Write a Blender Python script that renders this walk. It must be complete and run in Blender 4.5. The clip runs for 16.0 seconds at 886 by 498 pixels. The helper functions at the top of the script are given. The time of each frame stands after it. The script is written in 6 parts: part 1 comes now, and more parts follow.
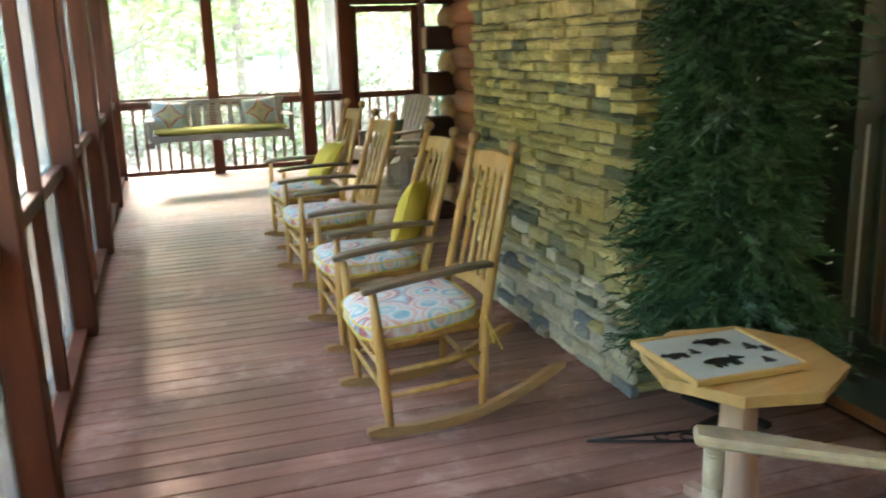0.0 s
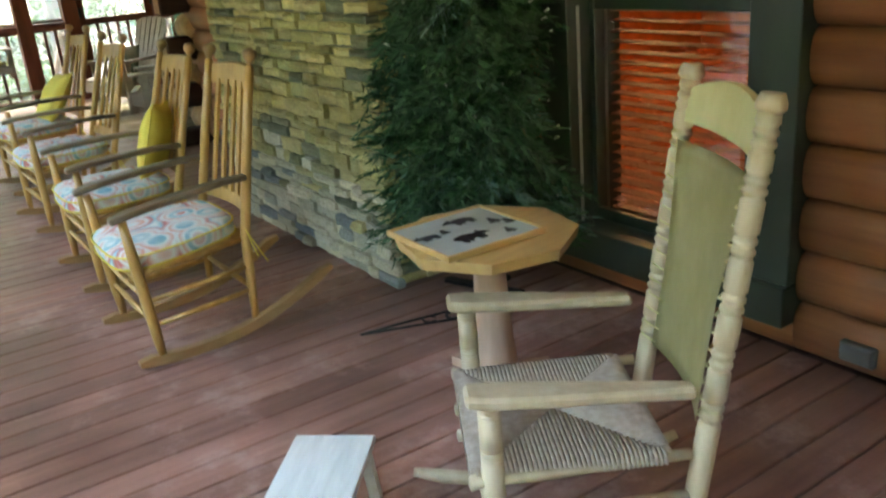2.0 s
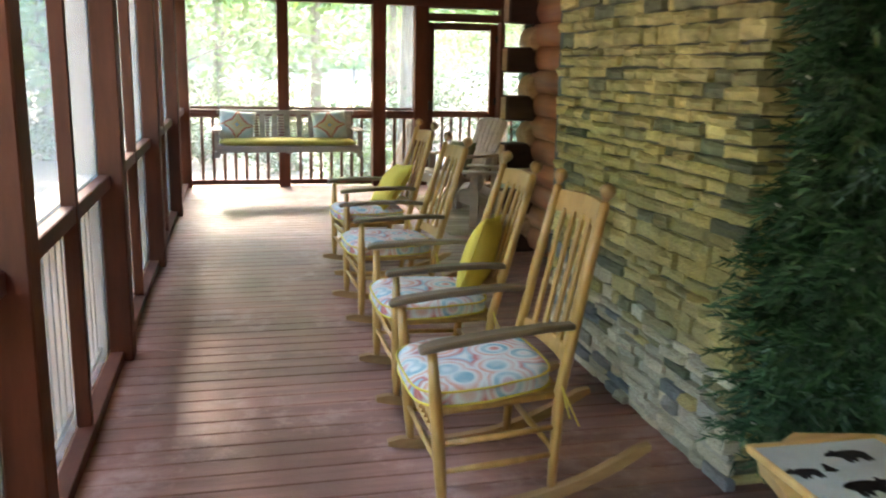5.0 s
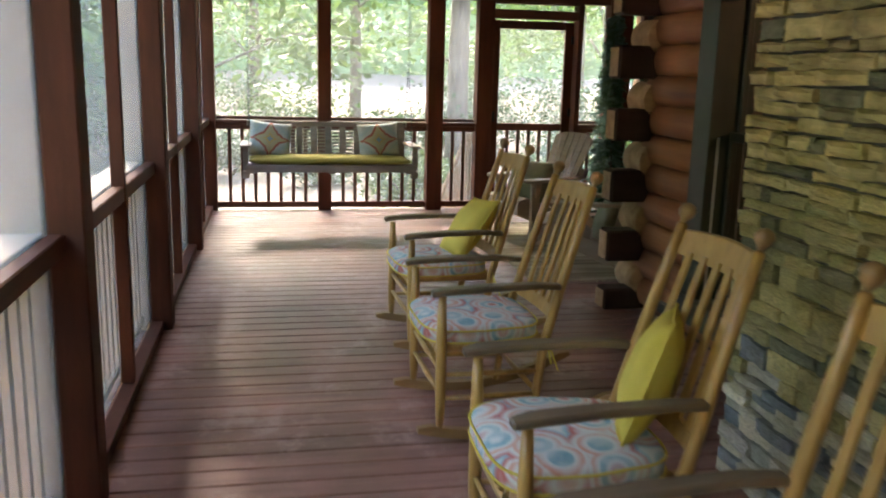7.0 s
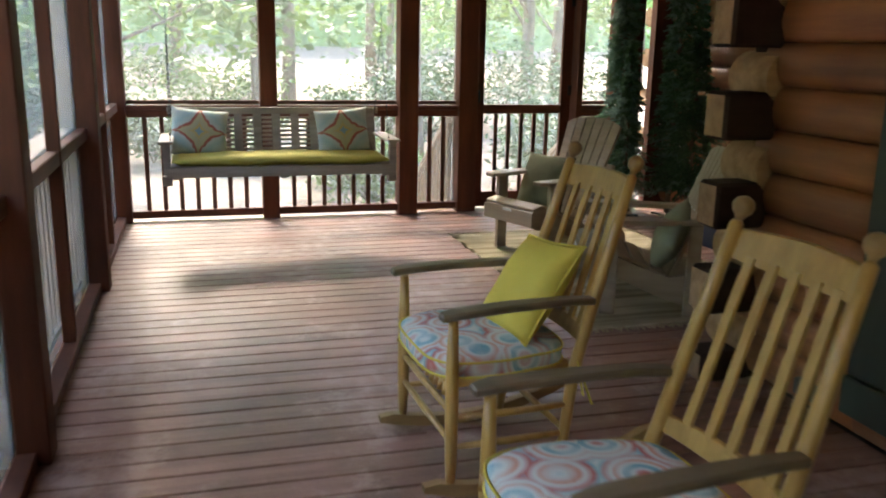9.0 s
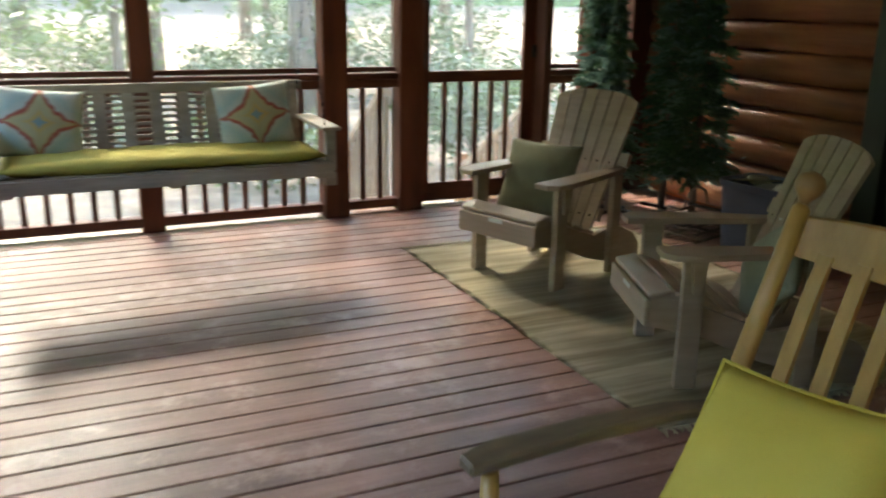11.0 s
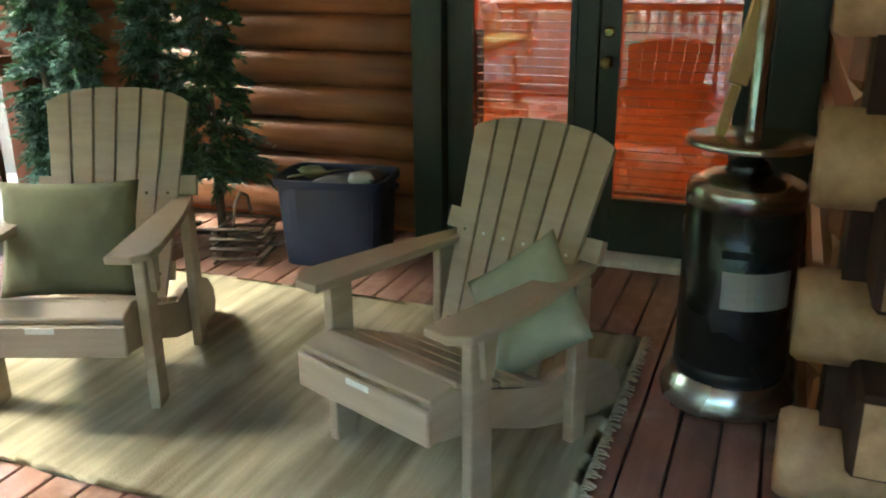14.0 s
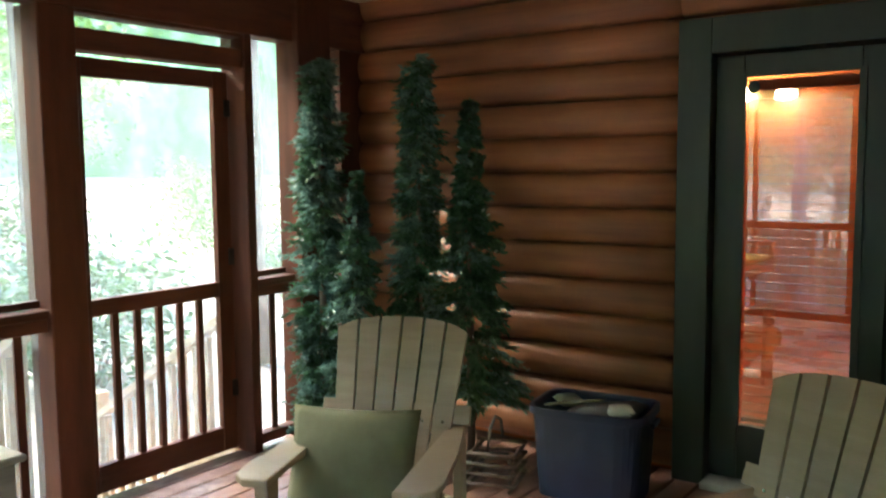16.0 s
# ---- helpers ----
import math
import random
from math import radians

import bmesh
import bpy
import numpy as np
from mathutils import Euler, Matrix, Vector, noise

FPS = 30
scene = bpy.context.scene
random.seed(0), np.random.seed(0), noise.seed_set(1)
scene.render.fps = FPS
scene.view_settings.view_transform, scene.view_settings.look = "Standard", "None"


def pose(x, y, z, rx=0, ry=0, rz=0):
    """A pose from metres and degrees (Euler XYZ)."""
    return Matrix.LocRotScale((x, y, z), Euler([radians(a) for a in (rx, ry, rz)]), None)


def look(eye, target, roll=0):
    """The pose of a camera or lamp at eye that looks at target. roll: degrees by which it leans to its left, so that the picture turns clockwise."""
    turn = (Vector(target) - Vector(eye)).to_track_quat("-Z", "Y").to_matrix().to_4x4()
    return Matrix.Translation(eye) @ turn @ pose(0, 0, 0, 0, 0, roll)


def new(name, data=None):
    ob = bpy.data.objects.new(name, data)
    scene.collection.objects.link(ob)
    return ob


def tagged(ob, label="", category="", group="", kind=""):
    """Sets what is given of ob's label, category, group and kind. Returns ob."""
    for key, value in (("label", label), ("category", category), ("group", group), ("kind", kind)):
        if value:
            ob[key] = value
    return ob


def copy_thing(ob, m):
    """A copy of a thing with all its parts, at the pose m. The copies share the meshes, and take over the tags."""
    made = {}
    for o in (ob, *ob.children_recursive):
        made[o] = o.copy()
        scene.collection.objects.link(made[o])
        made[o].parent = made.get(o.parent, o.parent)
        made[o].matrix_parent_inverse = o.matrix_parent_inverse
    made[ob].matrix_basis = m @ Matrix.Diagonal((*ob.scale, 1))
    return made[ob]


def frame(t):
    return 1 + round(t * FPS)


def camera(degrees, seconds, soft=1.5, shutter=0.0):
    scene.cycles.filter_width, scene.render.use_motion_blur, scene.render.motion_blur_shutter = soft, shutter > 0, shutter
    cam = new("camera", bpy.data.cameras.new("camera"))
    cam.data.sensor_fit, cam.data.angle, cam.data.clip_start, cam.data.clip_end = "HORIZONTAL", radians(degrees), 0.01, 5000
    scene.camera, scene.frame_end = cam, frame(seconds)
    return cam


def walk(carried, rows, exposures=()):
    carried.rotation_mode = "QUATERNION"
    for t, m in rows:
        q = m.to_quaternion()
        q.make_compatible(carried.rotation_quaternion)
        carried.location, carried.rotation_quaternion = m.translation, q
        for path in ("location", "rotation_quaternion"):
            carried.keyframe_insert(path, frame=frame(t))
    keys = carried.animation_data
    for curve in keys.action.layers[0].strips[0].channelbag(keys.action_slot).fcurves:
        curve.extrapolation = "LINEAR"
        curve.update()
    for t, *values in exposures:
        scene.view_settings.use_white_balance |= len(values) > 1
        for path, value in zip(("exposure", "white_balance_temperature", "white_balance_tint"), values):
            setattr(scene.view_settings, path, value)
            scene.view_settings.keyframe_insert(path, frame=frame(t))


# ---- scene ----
cam = camera(54.9, 16.0, soft=2.0, shutter=0.5)
PATH = [
    (0, (0.595, 0.856, 1.545), (1.192, 2.708, 1.08), -1.8),
    (0.5, (0.603, 0.833, 1.544), (1.312, 2.653, 1.113), -2.1),
    (1, (0.598, 0.809, 1.543), (1.371, 2.601, 1.105), -2.4),
    (1.5, (0.598, 0.771, 1.528), (1.527, 2.462, 1.001), -3.7),
    (2, (0.623, 0.761, 1.495), (1.653, 2.337, 0.82), -5.0),
    (2.5, (0.623, 0.766, 1.482), (1.635, 2.314, 0.721), -4.5),
    (3, (0.61, 0.784, 1.502), (1.542, 2.402, 0.784), -3.1),
    (3.5, (0.593, 0.834, 1.519), (1.376, 2.574, 0.919), -2.1),
    (4, (0.572, 0.894, 1.551), (1.224, 2.723, 1.07), -1.1),
    (4.5, (0.596, 1.107, 1.581), (1.165, 2.975, 1.149), -0.1),
    (5, (0.696, 1.333, 1.552), (1.156, 3.233, 1.131), 1.2),
    (5.2, (0.708, 1.495, 1.536), (1.139, 3.4, 1.104), 1.3),
    (7.3, (0.739, 3.324, 1.521), (1.124, 5.244, 1.113), 1.5),
    (7.5, (0.772, 3.563, 1.513), (1.171, 5.479, 1.102), 1.4),
    (8, (0.772, 3.986, 1.51), (1.161, 5.895, 1.056), 1.2),
    (8.5, (0.711, 4.463, 1.516), (1.189, 6.35, 1.054), 0.9),
    (8.7, (0.684, 4.648, 1.499), (1.194, 6.526, 1.036), 1.0),
    (10.8, (0.775, 6.598, 1.487), (1.489, 8.384, 0.938), 0.9),
    (11, (0.77, 6.775, 1.445), (1.565, 8.522, 0.885), 1.0),
    (11.5, (0.78, 7.194, 1.475), (1.847, 8.774, 0.873), 0.4),
    (12, (0.871, 7.567, 1.46), (2.061, 9.037, 0.808), -1.3),
    (12.5, (0.898, 7.892, 1.436), (2.31, 9.147, 0.778), 0.1),
    (13, (0.975, 8.172, 1.432), (2.55, 9.201, 0.753), 0.3),
    (13.5, (1.026, 8.346, 1.429), (2.689, 9.224, 0.748), 0.7),
    (14, (1.015, 8.498, 1.43), (2.772, 9.202, 0.784), -0.5),
    (14.5, (0.944, 8.613, 1.485), (2.691, 9.419, 0.941), 0.5),
    (15, (0.959, 8.676, 1.514), (2.615, 9.719, 1.097), 0.6),
    (15.5, (0.921, 8.751, 1.549), (2.557, 9.863, 1.252), 0.2),
    (16, (0.933, 8.762, 1.566), (2.555, 9.917, 1.377), -0.5),
]
walk(cam, [(t, look(eye, target, roll)) for t, eye, target, roll in PATH], [(t, ev + (0.3 if t < 4 else 0.2), k, tint) for t, ev, k, tint in ((0.0, 6.15, 7250, 6), (1.2, 6.15, 7250, 4), (2.0, 6.1, 7250, 4), (2.5, 6.4, 7250, 4), (3.0, 6.45, 7100, 4), (3.6, 6.25, 7150, 6), (5.0, 6.05, 7250, 12), (7.5, 5.25, 7400, 16), (8.7, 5.25, 7300, 14), (11.0, 5.15, 7100, 6), (11.7, 5.25, 7000, 4), (12.4, 5.5, 6900, 2), (13.0, 6.1, 6750, 0), (14.2, 6.4, 6600, 0), (14.6, 6.5, 6400, 0), (15.2, 6.2, 6300, 0), (16.0, 5.95, 6400, 0))])

# ---- world and light ----
SUN_EL, SUN_AZ = 42.0, 352.0        # degrees; azimuth clockwise from +y
world = bpy.data.worlds.new("world")
scene.world = world
world.use_nodes = True
wn = world.node_tree.nodes
sky = wn.new("ShaderNodeTexSky")
sky.sky_type = "NISHITA"
sky.sun_disc = False
sky.sun_elevation, sky.sun_rotation = radians(SUN_EL), radians(SUN_AZ)
wn["Background"].inputs[1].default_value = 0.15
world.node_tree.links.new(sky.outputs[0], wn["Background"].inputs[0])
sun_data = bpy.data.lights.new("sun", "SUN")
sun_data.energy, sun_data.angle, sun_data.color = 1.8, radians(22.0), (1.0, 0.95, 0.86)
sun = new("sun", sun_data)
d = Vector((math.sin(radians(SUN_AZ)) * math.cos(radians(SUN_EL)), math.cos(radians(SUN_AZ)) * math.cos(radians(SUN_EL)), math.sin(radians(SUN_EL))))
sun.matrix_world = look(d * 40, (0, 0, 0))



# ---- materials ----
def nodes(name):
    m = bpy.data.materials.new(name)
    m.use_nodes = True
    return m, m.node_tree.nodes, m.node_tree.links, m.node_tree.nodes["Principled BSDF"]


def ramp(n, stops):
    r = n.new("ShaderNodeValToRGB")
    while len(r.color_ramp.elements) < len(stops):
        r.color_ramp.elements.new(0.5)
    for e, (p, c) in zip(r.color_ramp.elements, stops):
        e.position, e.color = p, (*c, 1)
    return r


def surface(name, c1, c2, scale=(6, 6, 6), rough=0.6, metal=0.0, bump=0.15, fine=60.0, dirt=0.25, vary=0.0, spec=0.5, coat=0.0, c3=None):
    """Two-scale noise colour with grain relief; scale stretches the grain along an axis, vary shifts it from object to object."""
    m, n, l, b = nodes(name)
    tc, mp = n.new("ShaderNodeTexCoord"), n.new("ShaderNodeMapping")
    mp.inputs["Scale"].default_value = scale
    l.new(tc.outputs["Object"], mp.inputs["Vector"])
    info = n.new("ShaderNodeObjectInfo")
    off = n.new("ShaderNodeVectorMath")
    off.operation = "SCALE"
    off.inputs[0].default_value = (37, 19, 53)
    l.new(info.outputs["Random"], off.inputs["Scale"])
    l.new(off.outputs[0], mp.inputs["Location"])
    a = n.new("ShaderNodeTexNoise")
    a.inputs["Scale"].default_value, a.inputs["Detail"].default_value, a.inputs["Roughness"].default_value = 1.0, 8, 0.6
    l.new(mp.outputs[0], a.inputs["Vector"])
    stops = [(0.3, c1), (0.7, c2)] if c3 is None else [(0.28, c1), (0.5, c2), (0.72, c3)]
    cr = ramp(n, stops)
    l.new(a.outputs["Fac"], cr.inputs[0])
    big = n.new("ShaderNodeTexNoise")
    big.inputs["Scale"].default_value, big.inputs["Detail"].default_value = 1.7, 5
    place = n.new("ShaderNodeNewGeometry")
    l.new(place.outputs["Position"], big.inputs["Vector"])
    dr = ramp(n, [(0.35, (1 - dirt,) * 3), (0.65, (1, 1, 1))])
    l.new(big.outputs["Fac"], dr.inputs[0])
    mx = n.new("ShaderNodeMix")
    mx.data_type, mx.blend_type = "RGBA", "MULTIPLY"
    mx.inputs[0].default_value = 1.0
    l.new(cr.outputs[0], mx.inputs[6])
    l.new(dr.outputs[0], mx.inputs[7])
    out = mx.outputs[2]
    if vary:
        hs, mr = n.new("ShaderNodeHueSaturation"), n.new("ShaderNodeMapRange")
        mr.inputs[3].default_value, mr.inputs[4].default_value = 1 - vary, 1 + vary
        l.new(info.outputs["Random"], mr.inputs[0])
        l.new(mr.outputs[0], hs.inputs["Value"])
        l.new(out, hs.inputs["Color"])
        out = hs.outputs[0]
    l.new(out, b.inputs["Base Color"])
    rr = n.new("ShaderNodeMapRange")
    rr.inputs[3].default_value, rr.inputs[4].default_value = max(0.02, rough - 0.12), min(1, rough + 0.12)
    l.new(big.outputs["Fac"], rr.inputs[0])
    l.new(rr.outputs[0], b.inputs["Roughness"])
    b.inputs["Metallic"].default_value = metal
    b.inputs["Specular IOR Level"].default_value = spec
    b.inputs["Coat Weight"].default_value = coat
    b.inputs["Coat Roughness"].default_value = 0.25
    if bump:
        f = n.new("ShaderNodeTexNoise")
        f.inputs["Scale"].default_value, f.inputs["Detail"].default_value = fine, 4
        l.new(tc.outputs["Object"], f.inputs["Vector"])
        add = n.new("ShaderNodeMath")
        add.operation = "ADD"
        l.new(a.outputs["Fac"], add.inputs[0])
        l.new(f.outputs["Fac"], add.inputs[1])
        bp = n.new("ShaderNodeBump")
        bp.inputs["Strength"].default_value, bp.inputs["Distance"].default_value = bump, 0.004
        l.new(add.outputs[0], bp.inputs["Height"])
        l.new(bp.outputs[0], b.inputs["Normal"])
    return m


M_DECK = surface("deck_paint", (0.22, 0.1, 0.072), (0.4, 0.212, 0.155), (1.2, 14, 14), 0.4, bump=0.25, dirt=0.5, vary=0.16)


def worn(m, colour, scale, low, high, amount):
    """Pale scuffed patches over a finish."""
    n, l = m.node_tree.nodes, m.node_tree.links
    b = n["Principled BSDF"]
    src = b.inputs["Base Color"].links[0].from_socket
    geo = n.new("ShaderNodeNewGeometry")
    a, c = n.new("ShaderNodeTexNoise"), n.new("ShaderNodeTexNoise")
    a.inputs["Scale"].default_value, a.inputs["Detail"].default_value, a.inputs["Roughness"].default_value = scale, 7, 0.7
    c.inputs["Scale"].default_value, c.inputs["Detail"].default_value = scale * 0.22, 3
    l.new(geo.outputs["Position"], a.inputs["Vector"])
    l.new(geo.outputs["Position"], c.inputs["Vector"])
    mul = n.new("ShaderNodeMath")
    mul.operation = "MULTIPLY"
    l.new(a.outputs["Fac"], mul.inputs[0])
    l.new(c.outputs["Fac"], mul.inputs[1])
    mr = n.new("ShaderNodeMapRange")
    mr.inputs[1].default_value, mr.inputs[2].default_value, mr.inputs[3].default_value, mr.inputs[4].default_value = low, high, 0.0, amount
    l.new(mul.outputs[0], mr.inputs[0])
    mx = n.new("ShaderNodeMix")
    mx.data_type = "RGBA"
    mx.inputs[7].default_value = (*colour, 1)
    l.new(mr.outputs[0], mx.inputs[0])
    l.new(src, mx.inputs[6])
    l.new(mx.outputs[2], b.inputs["Base Color"])


worn(M_DECK, (0.46, 0.31, 0.25), 8.0, 0.27, 0.38, 0.55)
M_STAIN = surface("red_brown_stain", (0.068, 0.023, 0.011), (0.145, 0.047, 0.023), (9, 9, 1.2), 0.68, spec=0.2, bump=0.2, dirt=0.3, vary=0.1)
M_STAIN_H = surface("red_brown_stain_rail", (0.075, 0.024, 0.013), (0.15, 0.05, 0.025), (3, 3, 20), 0.62, spec=0.25, bump=0.2, dirt=0.3, vary=0.1)
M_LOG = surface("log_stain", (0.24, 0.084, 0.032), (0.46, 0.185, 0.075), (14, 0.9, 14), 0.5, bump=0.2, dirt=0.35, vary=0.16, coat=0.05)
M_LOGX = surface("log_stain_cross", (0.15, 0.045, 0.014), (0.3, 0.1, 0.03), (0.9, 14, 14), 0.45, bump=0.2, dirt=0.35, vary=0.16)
M_LOGEND = surface("log_end_grain", (0.34, 0.19, 0.09), (0.58, 0.37, 0.2), (5, 16, 16), 0.7, bump=0.3, dirt=0.4)
M_GREEN = surface("dark_green_paint", (0.024, 0.036, 0.024), (0.04, 0.056, 0.037), (8, 8, 2), 0.4, bump=0.08, dirt=0.2)
# ceiling is out of view; its pine is lightened to bounce light into the porch
M_CEIL = surface("bounce_ceiling_pine", (0.56, 0.42, 0.26), (0.7, 0.55, 0.38), (12, 1, 12), 0.5, dirt=0.2)
M_OAK = surface("honey_oak", (0.38, 0.2, 0.05), (0.57, 0.335, 0.1), (22, 22, 3), 0.38, bump=0.12, dirt=0.18, coat=0.2)
M_OAK_ARM = surface("worn_oak_arm", (0.12, 0.085, 0.05), (0.22, 0.155, 0.09), (4, 24, 24), 0.4, bump=0.15, dirt=0.3, coat=0.1)
M_ROCK = surface("rocker_oak", (0.32, 0.18, 0.07), (0.48, 0.29, 0.12), (4, 24, 24), 0.45, bump=0.15, dirt=0.3)
M_YELLOW = surface("yellow_canvas", (0.58, 0.445, 0.07), (0.68, 0.535, 0.11), (3, 3, 3), 0.85, bump=0.25, fine=320, dirt=0.08, spec=0.2)
# yellow canvas again, with the shade on the swing pad in its colour
M_YELLOW_SHADE = surface("shaded_yellow_canvas", (0.38, 0.32, 0.07), (0.47, 0.4, 0.1), (3, 3, 3), 0.9, bump=0.25, fine=320, dirt=0.2, spec=0.2)
M_OLIVE = surface("sage_green_cloth", (0.115, 0.11, 0.062), (0.175, 0.168, 0.1), (5, 5, 5), 0.9, bump=0.3, fine=300, dirt=0.15, spec=0.2)
M_SAGE = surface("pale_sage_cloth", (0.23, 0.24, 0.17), (0.33, 0.34, 0.25), (5, 5, 5), 0.9, bump=0.3, fine=300, dirt=0.15, spec=0.2)
M_POLY = surface("taupe_poly_lumber", (0.3, 0.226, 0.155), (0.39, 0.3, 0.215), (3, 3, 30), 0.5, bump=0.15, fine=120, dirt=0.15, vary=0.06)
M_SWING = surface("weathered_grey_wood", (0.26, 0.21, 0.165), (0.42, 0.36, 0.29), (3, 20, 20), 0.7, bump=0.3, dirt=0.35, vary=0.1)
M_RUSTIC = surface("whitewashed_log_wood", (0.43, 0.34, 0.21), (0.6, 0.5, 0.34), (16, 16, 3), 0.55, bump=0.2, dirt=0.25)
M_RUSH = surface("woven_rush", (0.36, 0.28, 0.21), (0.56, 0.46, 0.37), (40, 40, 40), 0.75, bump=0.4, dirt=0.25, vary=0.12)
M_HIDE = surface("yellow_rawhide_sling", (0.5, 0.46, 0.2), (0.68, 0.63, 0.34), (5, 5, 3), 0.6, bump=0.2, dirt=0.2)
M_PINE = surface("varnished_pine", (0.52, 0.32, 0.11), (0.68, 0.46, 0.18), (2, 18, 10), 0.35, bump=0.1, dirt=0.15, coat=0.3)
M_PINK = surface("pink_log_leg", (0.4, 0.26, 0.17), (0.54, 0.37, 0.26), (14, 14, 2), 0.6, bump=0.2)
M_WHITE = surface("whitewash_paint", (0.55, 0.57, 0.52), (0.74, 0.76, 0.7), (3, 20, 20), 0.6, bump=0.15, dirt=0.15)
M_IRON = surface("black_iron", (0.015, 0.015, 0.015), (0.04, 0.038, 0.035), (20, 20, 20), 0.5, metal=0.6, bump=0.2)
M_BLACK = surface("black_enamel", (0.012, 0.013, 0.012), (0.022, 0.023, 0.021), (3, 3, 3), 0.28, bump=0.03, dirt=0.3)
M_CHROME = surface("brushed_steel", (0.55, 0.56, 0.52), (0.72, 0.73, 0.68), (2, 2, 40), 0.25, metal=1.0, bump=0.04, dirt=0.2)
M_BRASS = surface("antique_brass", (0.35, 0.27, 0.13), (0.5, 0.4, 0.2), (9, 9, 9), 0.3, metal=1.0, bump=0.05)
M_NAVY = surface("navy_plastic", (0.011, 0.022, 0.055), (0.02, 0.036, 0.08), (4, 4, 4), 0.4, bump=0.1, dirt=0.3)
M_RUG = surface("jute", (0.3, 0.25, 0.155), (0.8, 0.71, 0.51), (0.9, 12, 5), 0.95, bump=0.8, fine=180, dirt=0.35, spec=0.1)
M_BARK = surface("bark", (0.1, 0.075, 0.055), (0.24, 0.19, 0.15), (14, 14, 2.5), 0.9, bump=1.0, fine=25, dirt=0.4)
M_LITTER = surface("leaf_litter", (0.1, 0.065, 0.045), (0.2, 0.14, 0.1), (3, 3, 3), 0.95, bump=0.8, fine=12, dirt=0.5, c3=(0.32, 0.25, 0.2))
M_STEP = surface("raw_deck_lumber", (0.34, 0.21, 0.12), (0.5, 0.34, 0.21), (3, 18, 18), 0.65, bump=0.2, dirt=0.25)
M_ROOM = surface("orange_pine_room", (0.5, 0.14, 0.045), (0.72, 0.24, 0.08), (8, 1.2, 8), 0.4, bump=0.1, dirt=0.25)
M_ROOMFLOOR = surface("orange_floor_boards", (0.5, 0.11, 0.03), (0.68, 0.18, 0.055), (9, 1.2, 9), 0.28, bump=0.1, dirt=0.25, coat=0.3)
M_BLIND = surface("pale_blind_slat", (0.36, 0.16, 0.1), (0.46, 0.22, 0.14), (3, 3, 3), 0.5, bump=0.05)
M_DARKWOOD = surface("dark_furniture", (0.03, 0.015, 0.01), (0.06, 0.03, 0.02), (4, 4, 12), 0.4)
# mortar colour darkened for the shade in the joints between the stones
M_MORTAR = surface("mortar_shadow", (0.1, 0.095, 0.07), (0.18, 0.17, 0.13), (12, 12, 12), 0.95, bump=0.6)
M_PAPER = surface("grey_paper", (0.44, 0.49, 0.44), (0.54, 0.59, 0.53), (6, 6, 6), 0.7, bump=0.05)
# outer posts and balusters: tan wood with the daylight on it in the colour
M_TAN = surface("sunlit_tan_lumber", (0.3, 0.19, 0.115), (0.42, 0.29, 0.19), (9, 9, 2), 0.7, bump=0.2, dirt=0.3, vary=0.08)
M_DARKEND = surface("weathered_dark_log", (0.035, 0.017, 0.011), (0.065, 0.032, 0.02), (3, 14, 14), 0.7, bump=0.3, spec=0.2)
M_TRACK = surface("dull_aluminium", (0.42, 0.43, 0.4), (0.52, 0.53, 0.5), (3, 3, 30), 0.5, bump=0.05)
M_GREYPL = surface("grey_plastic", (0.1, 0.1, 0.1), (0.15, 0.15, 0.14), (6, 6, 6), 0.5)


def stone_material(name, joined, dark=(0.3, 0.272, 0.155), light=(0.72, 0.655, 0.4)):
    m = surface(name, dark, light, (9, 9, 14), 0.85, bump=1.0, fine=30, dirt=0.3)
    n, l = m.node_tree.nodes, m.node_tree.links
    b = n["Principled BSDF"]
    src = b.inputs["Base Color"].links[0].from_socket
    info = n.new("ShaderNodeNewGeometry" if joined else "ShaderNodeObjectInfo")
    cr = ramp(n, [(0.0, (0.32, 0.4, 0.46)), (0.12, (0.5, 0.55, 0.55)), (0.2, (0.95, 0.9, 0.75)), (0.5, (1.3, 1.2, 0.85)), (0.75, (0.8, 0.79, 0.62)), (1.0, (1.6, 1.5, 1.15))])
    l.new(info.outputs["Random Per Island" if joined else "Random"], cr.inputs[0])
    mx = n.new("ShaderNodeMix")
    mx.data_type, mx.blend_type = "RGBA", "MULTIPLY"
    mx.inputs[0].default_value = 1.0
    l.new(src, mx.inputs[6])
    l.new(cr.outputs[0], mx.inputs[7])
    l.new(mx.outputs[2], b.inputs["Base Color"])
    return m


def foliage(name, c1, c2, rough=0.5, through_light=0.35):
    m, n, l, b = nodes(name)
    geo = n.new("ShaderNodeNewGeometry")
    cr = ramp(n, [(0.0, c1), (1.0, c2)])
    l.new(geo.outputs["Random Per Island"], cr.inputs[0])
    l.new(cr.outputs[0], b.inputs["Base Color"])
    b.inputs["Roughness"].default_value = rough
    if through_light:
        t, mx = n.new("ShaderNodeBsdfTranslucent"), n.new("ShaderNodeMixShader")
        l.new(cr.outputs[0], t.inputs[0])
        mx.inputs[0].default_value = through_light
        l.new(b.outputs[0], mx.inputs[1])
        l.new(t.outputs[0], mx.inputs[2])
        l.new(mx.outputs[0], n["Material Output"].inputs[0])
    return m


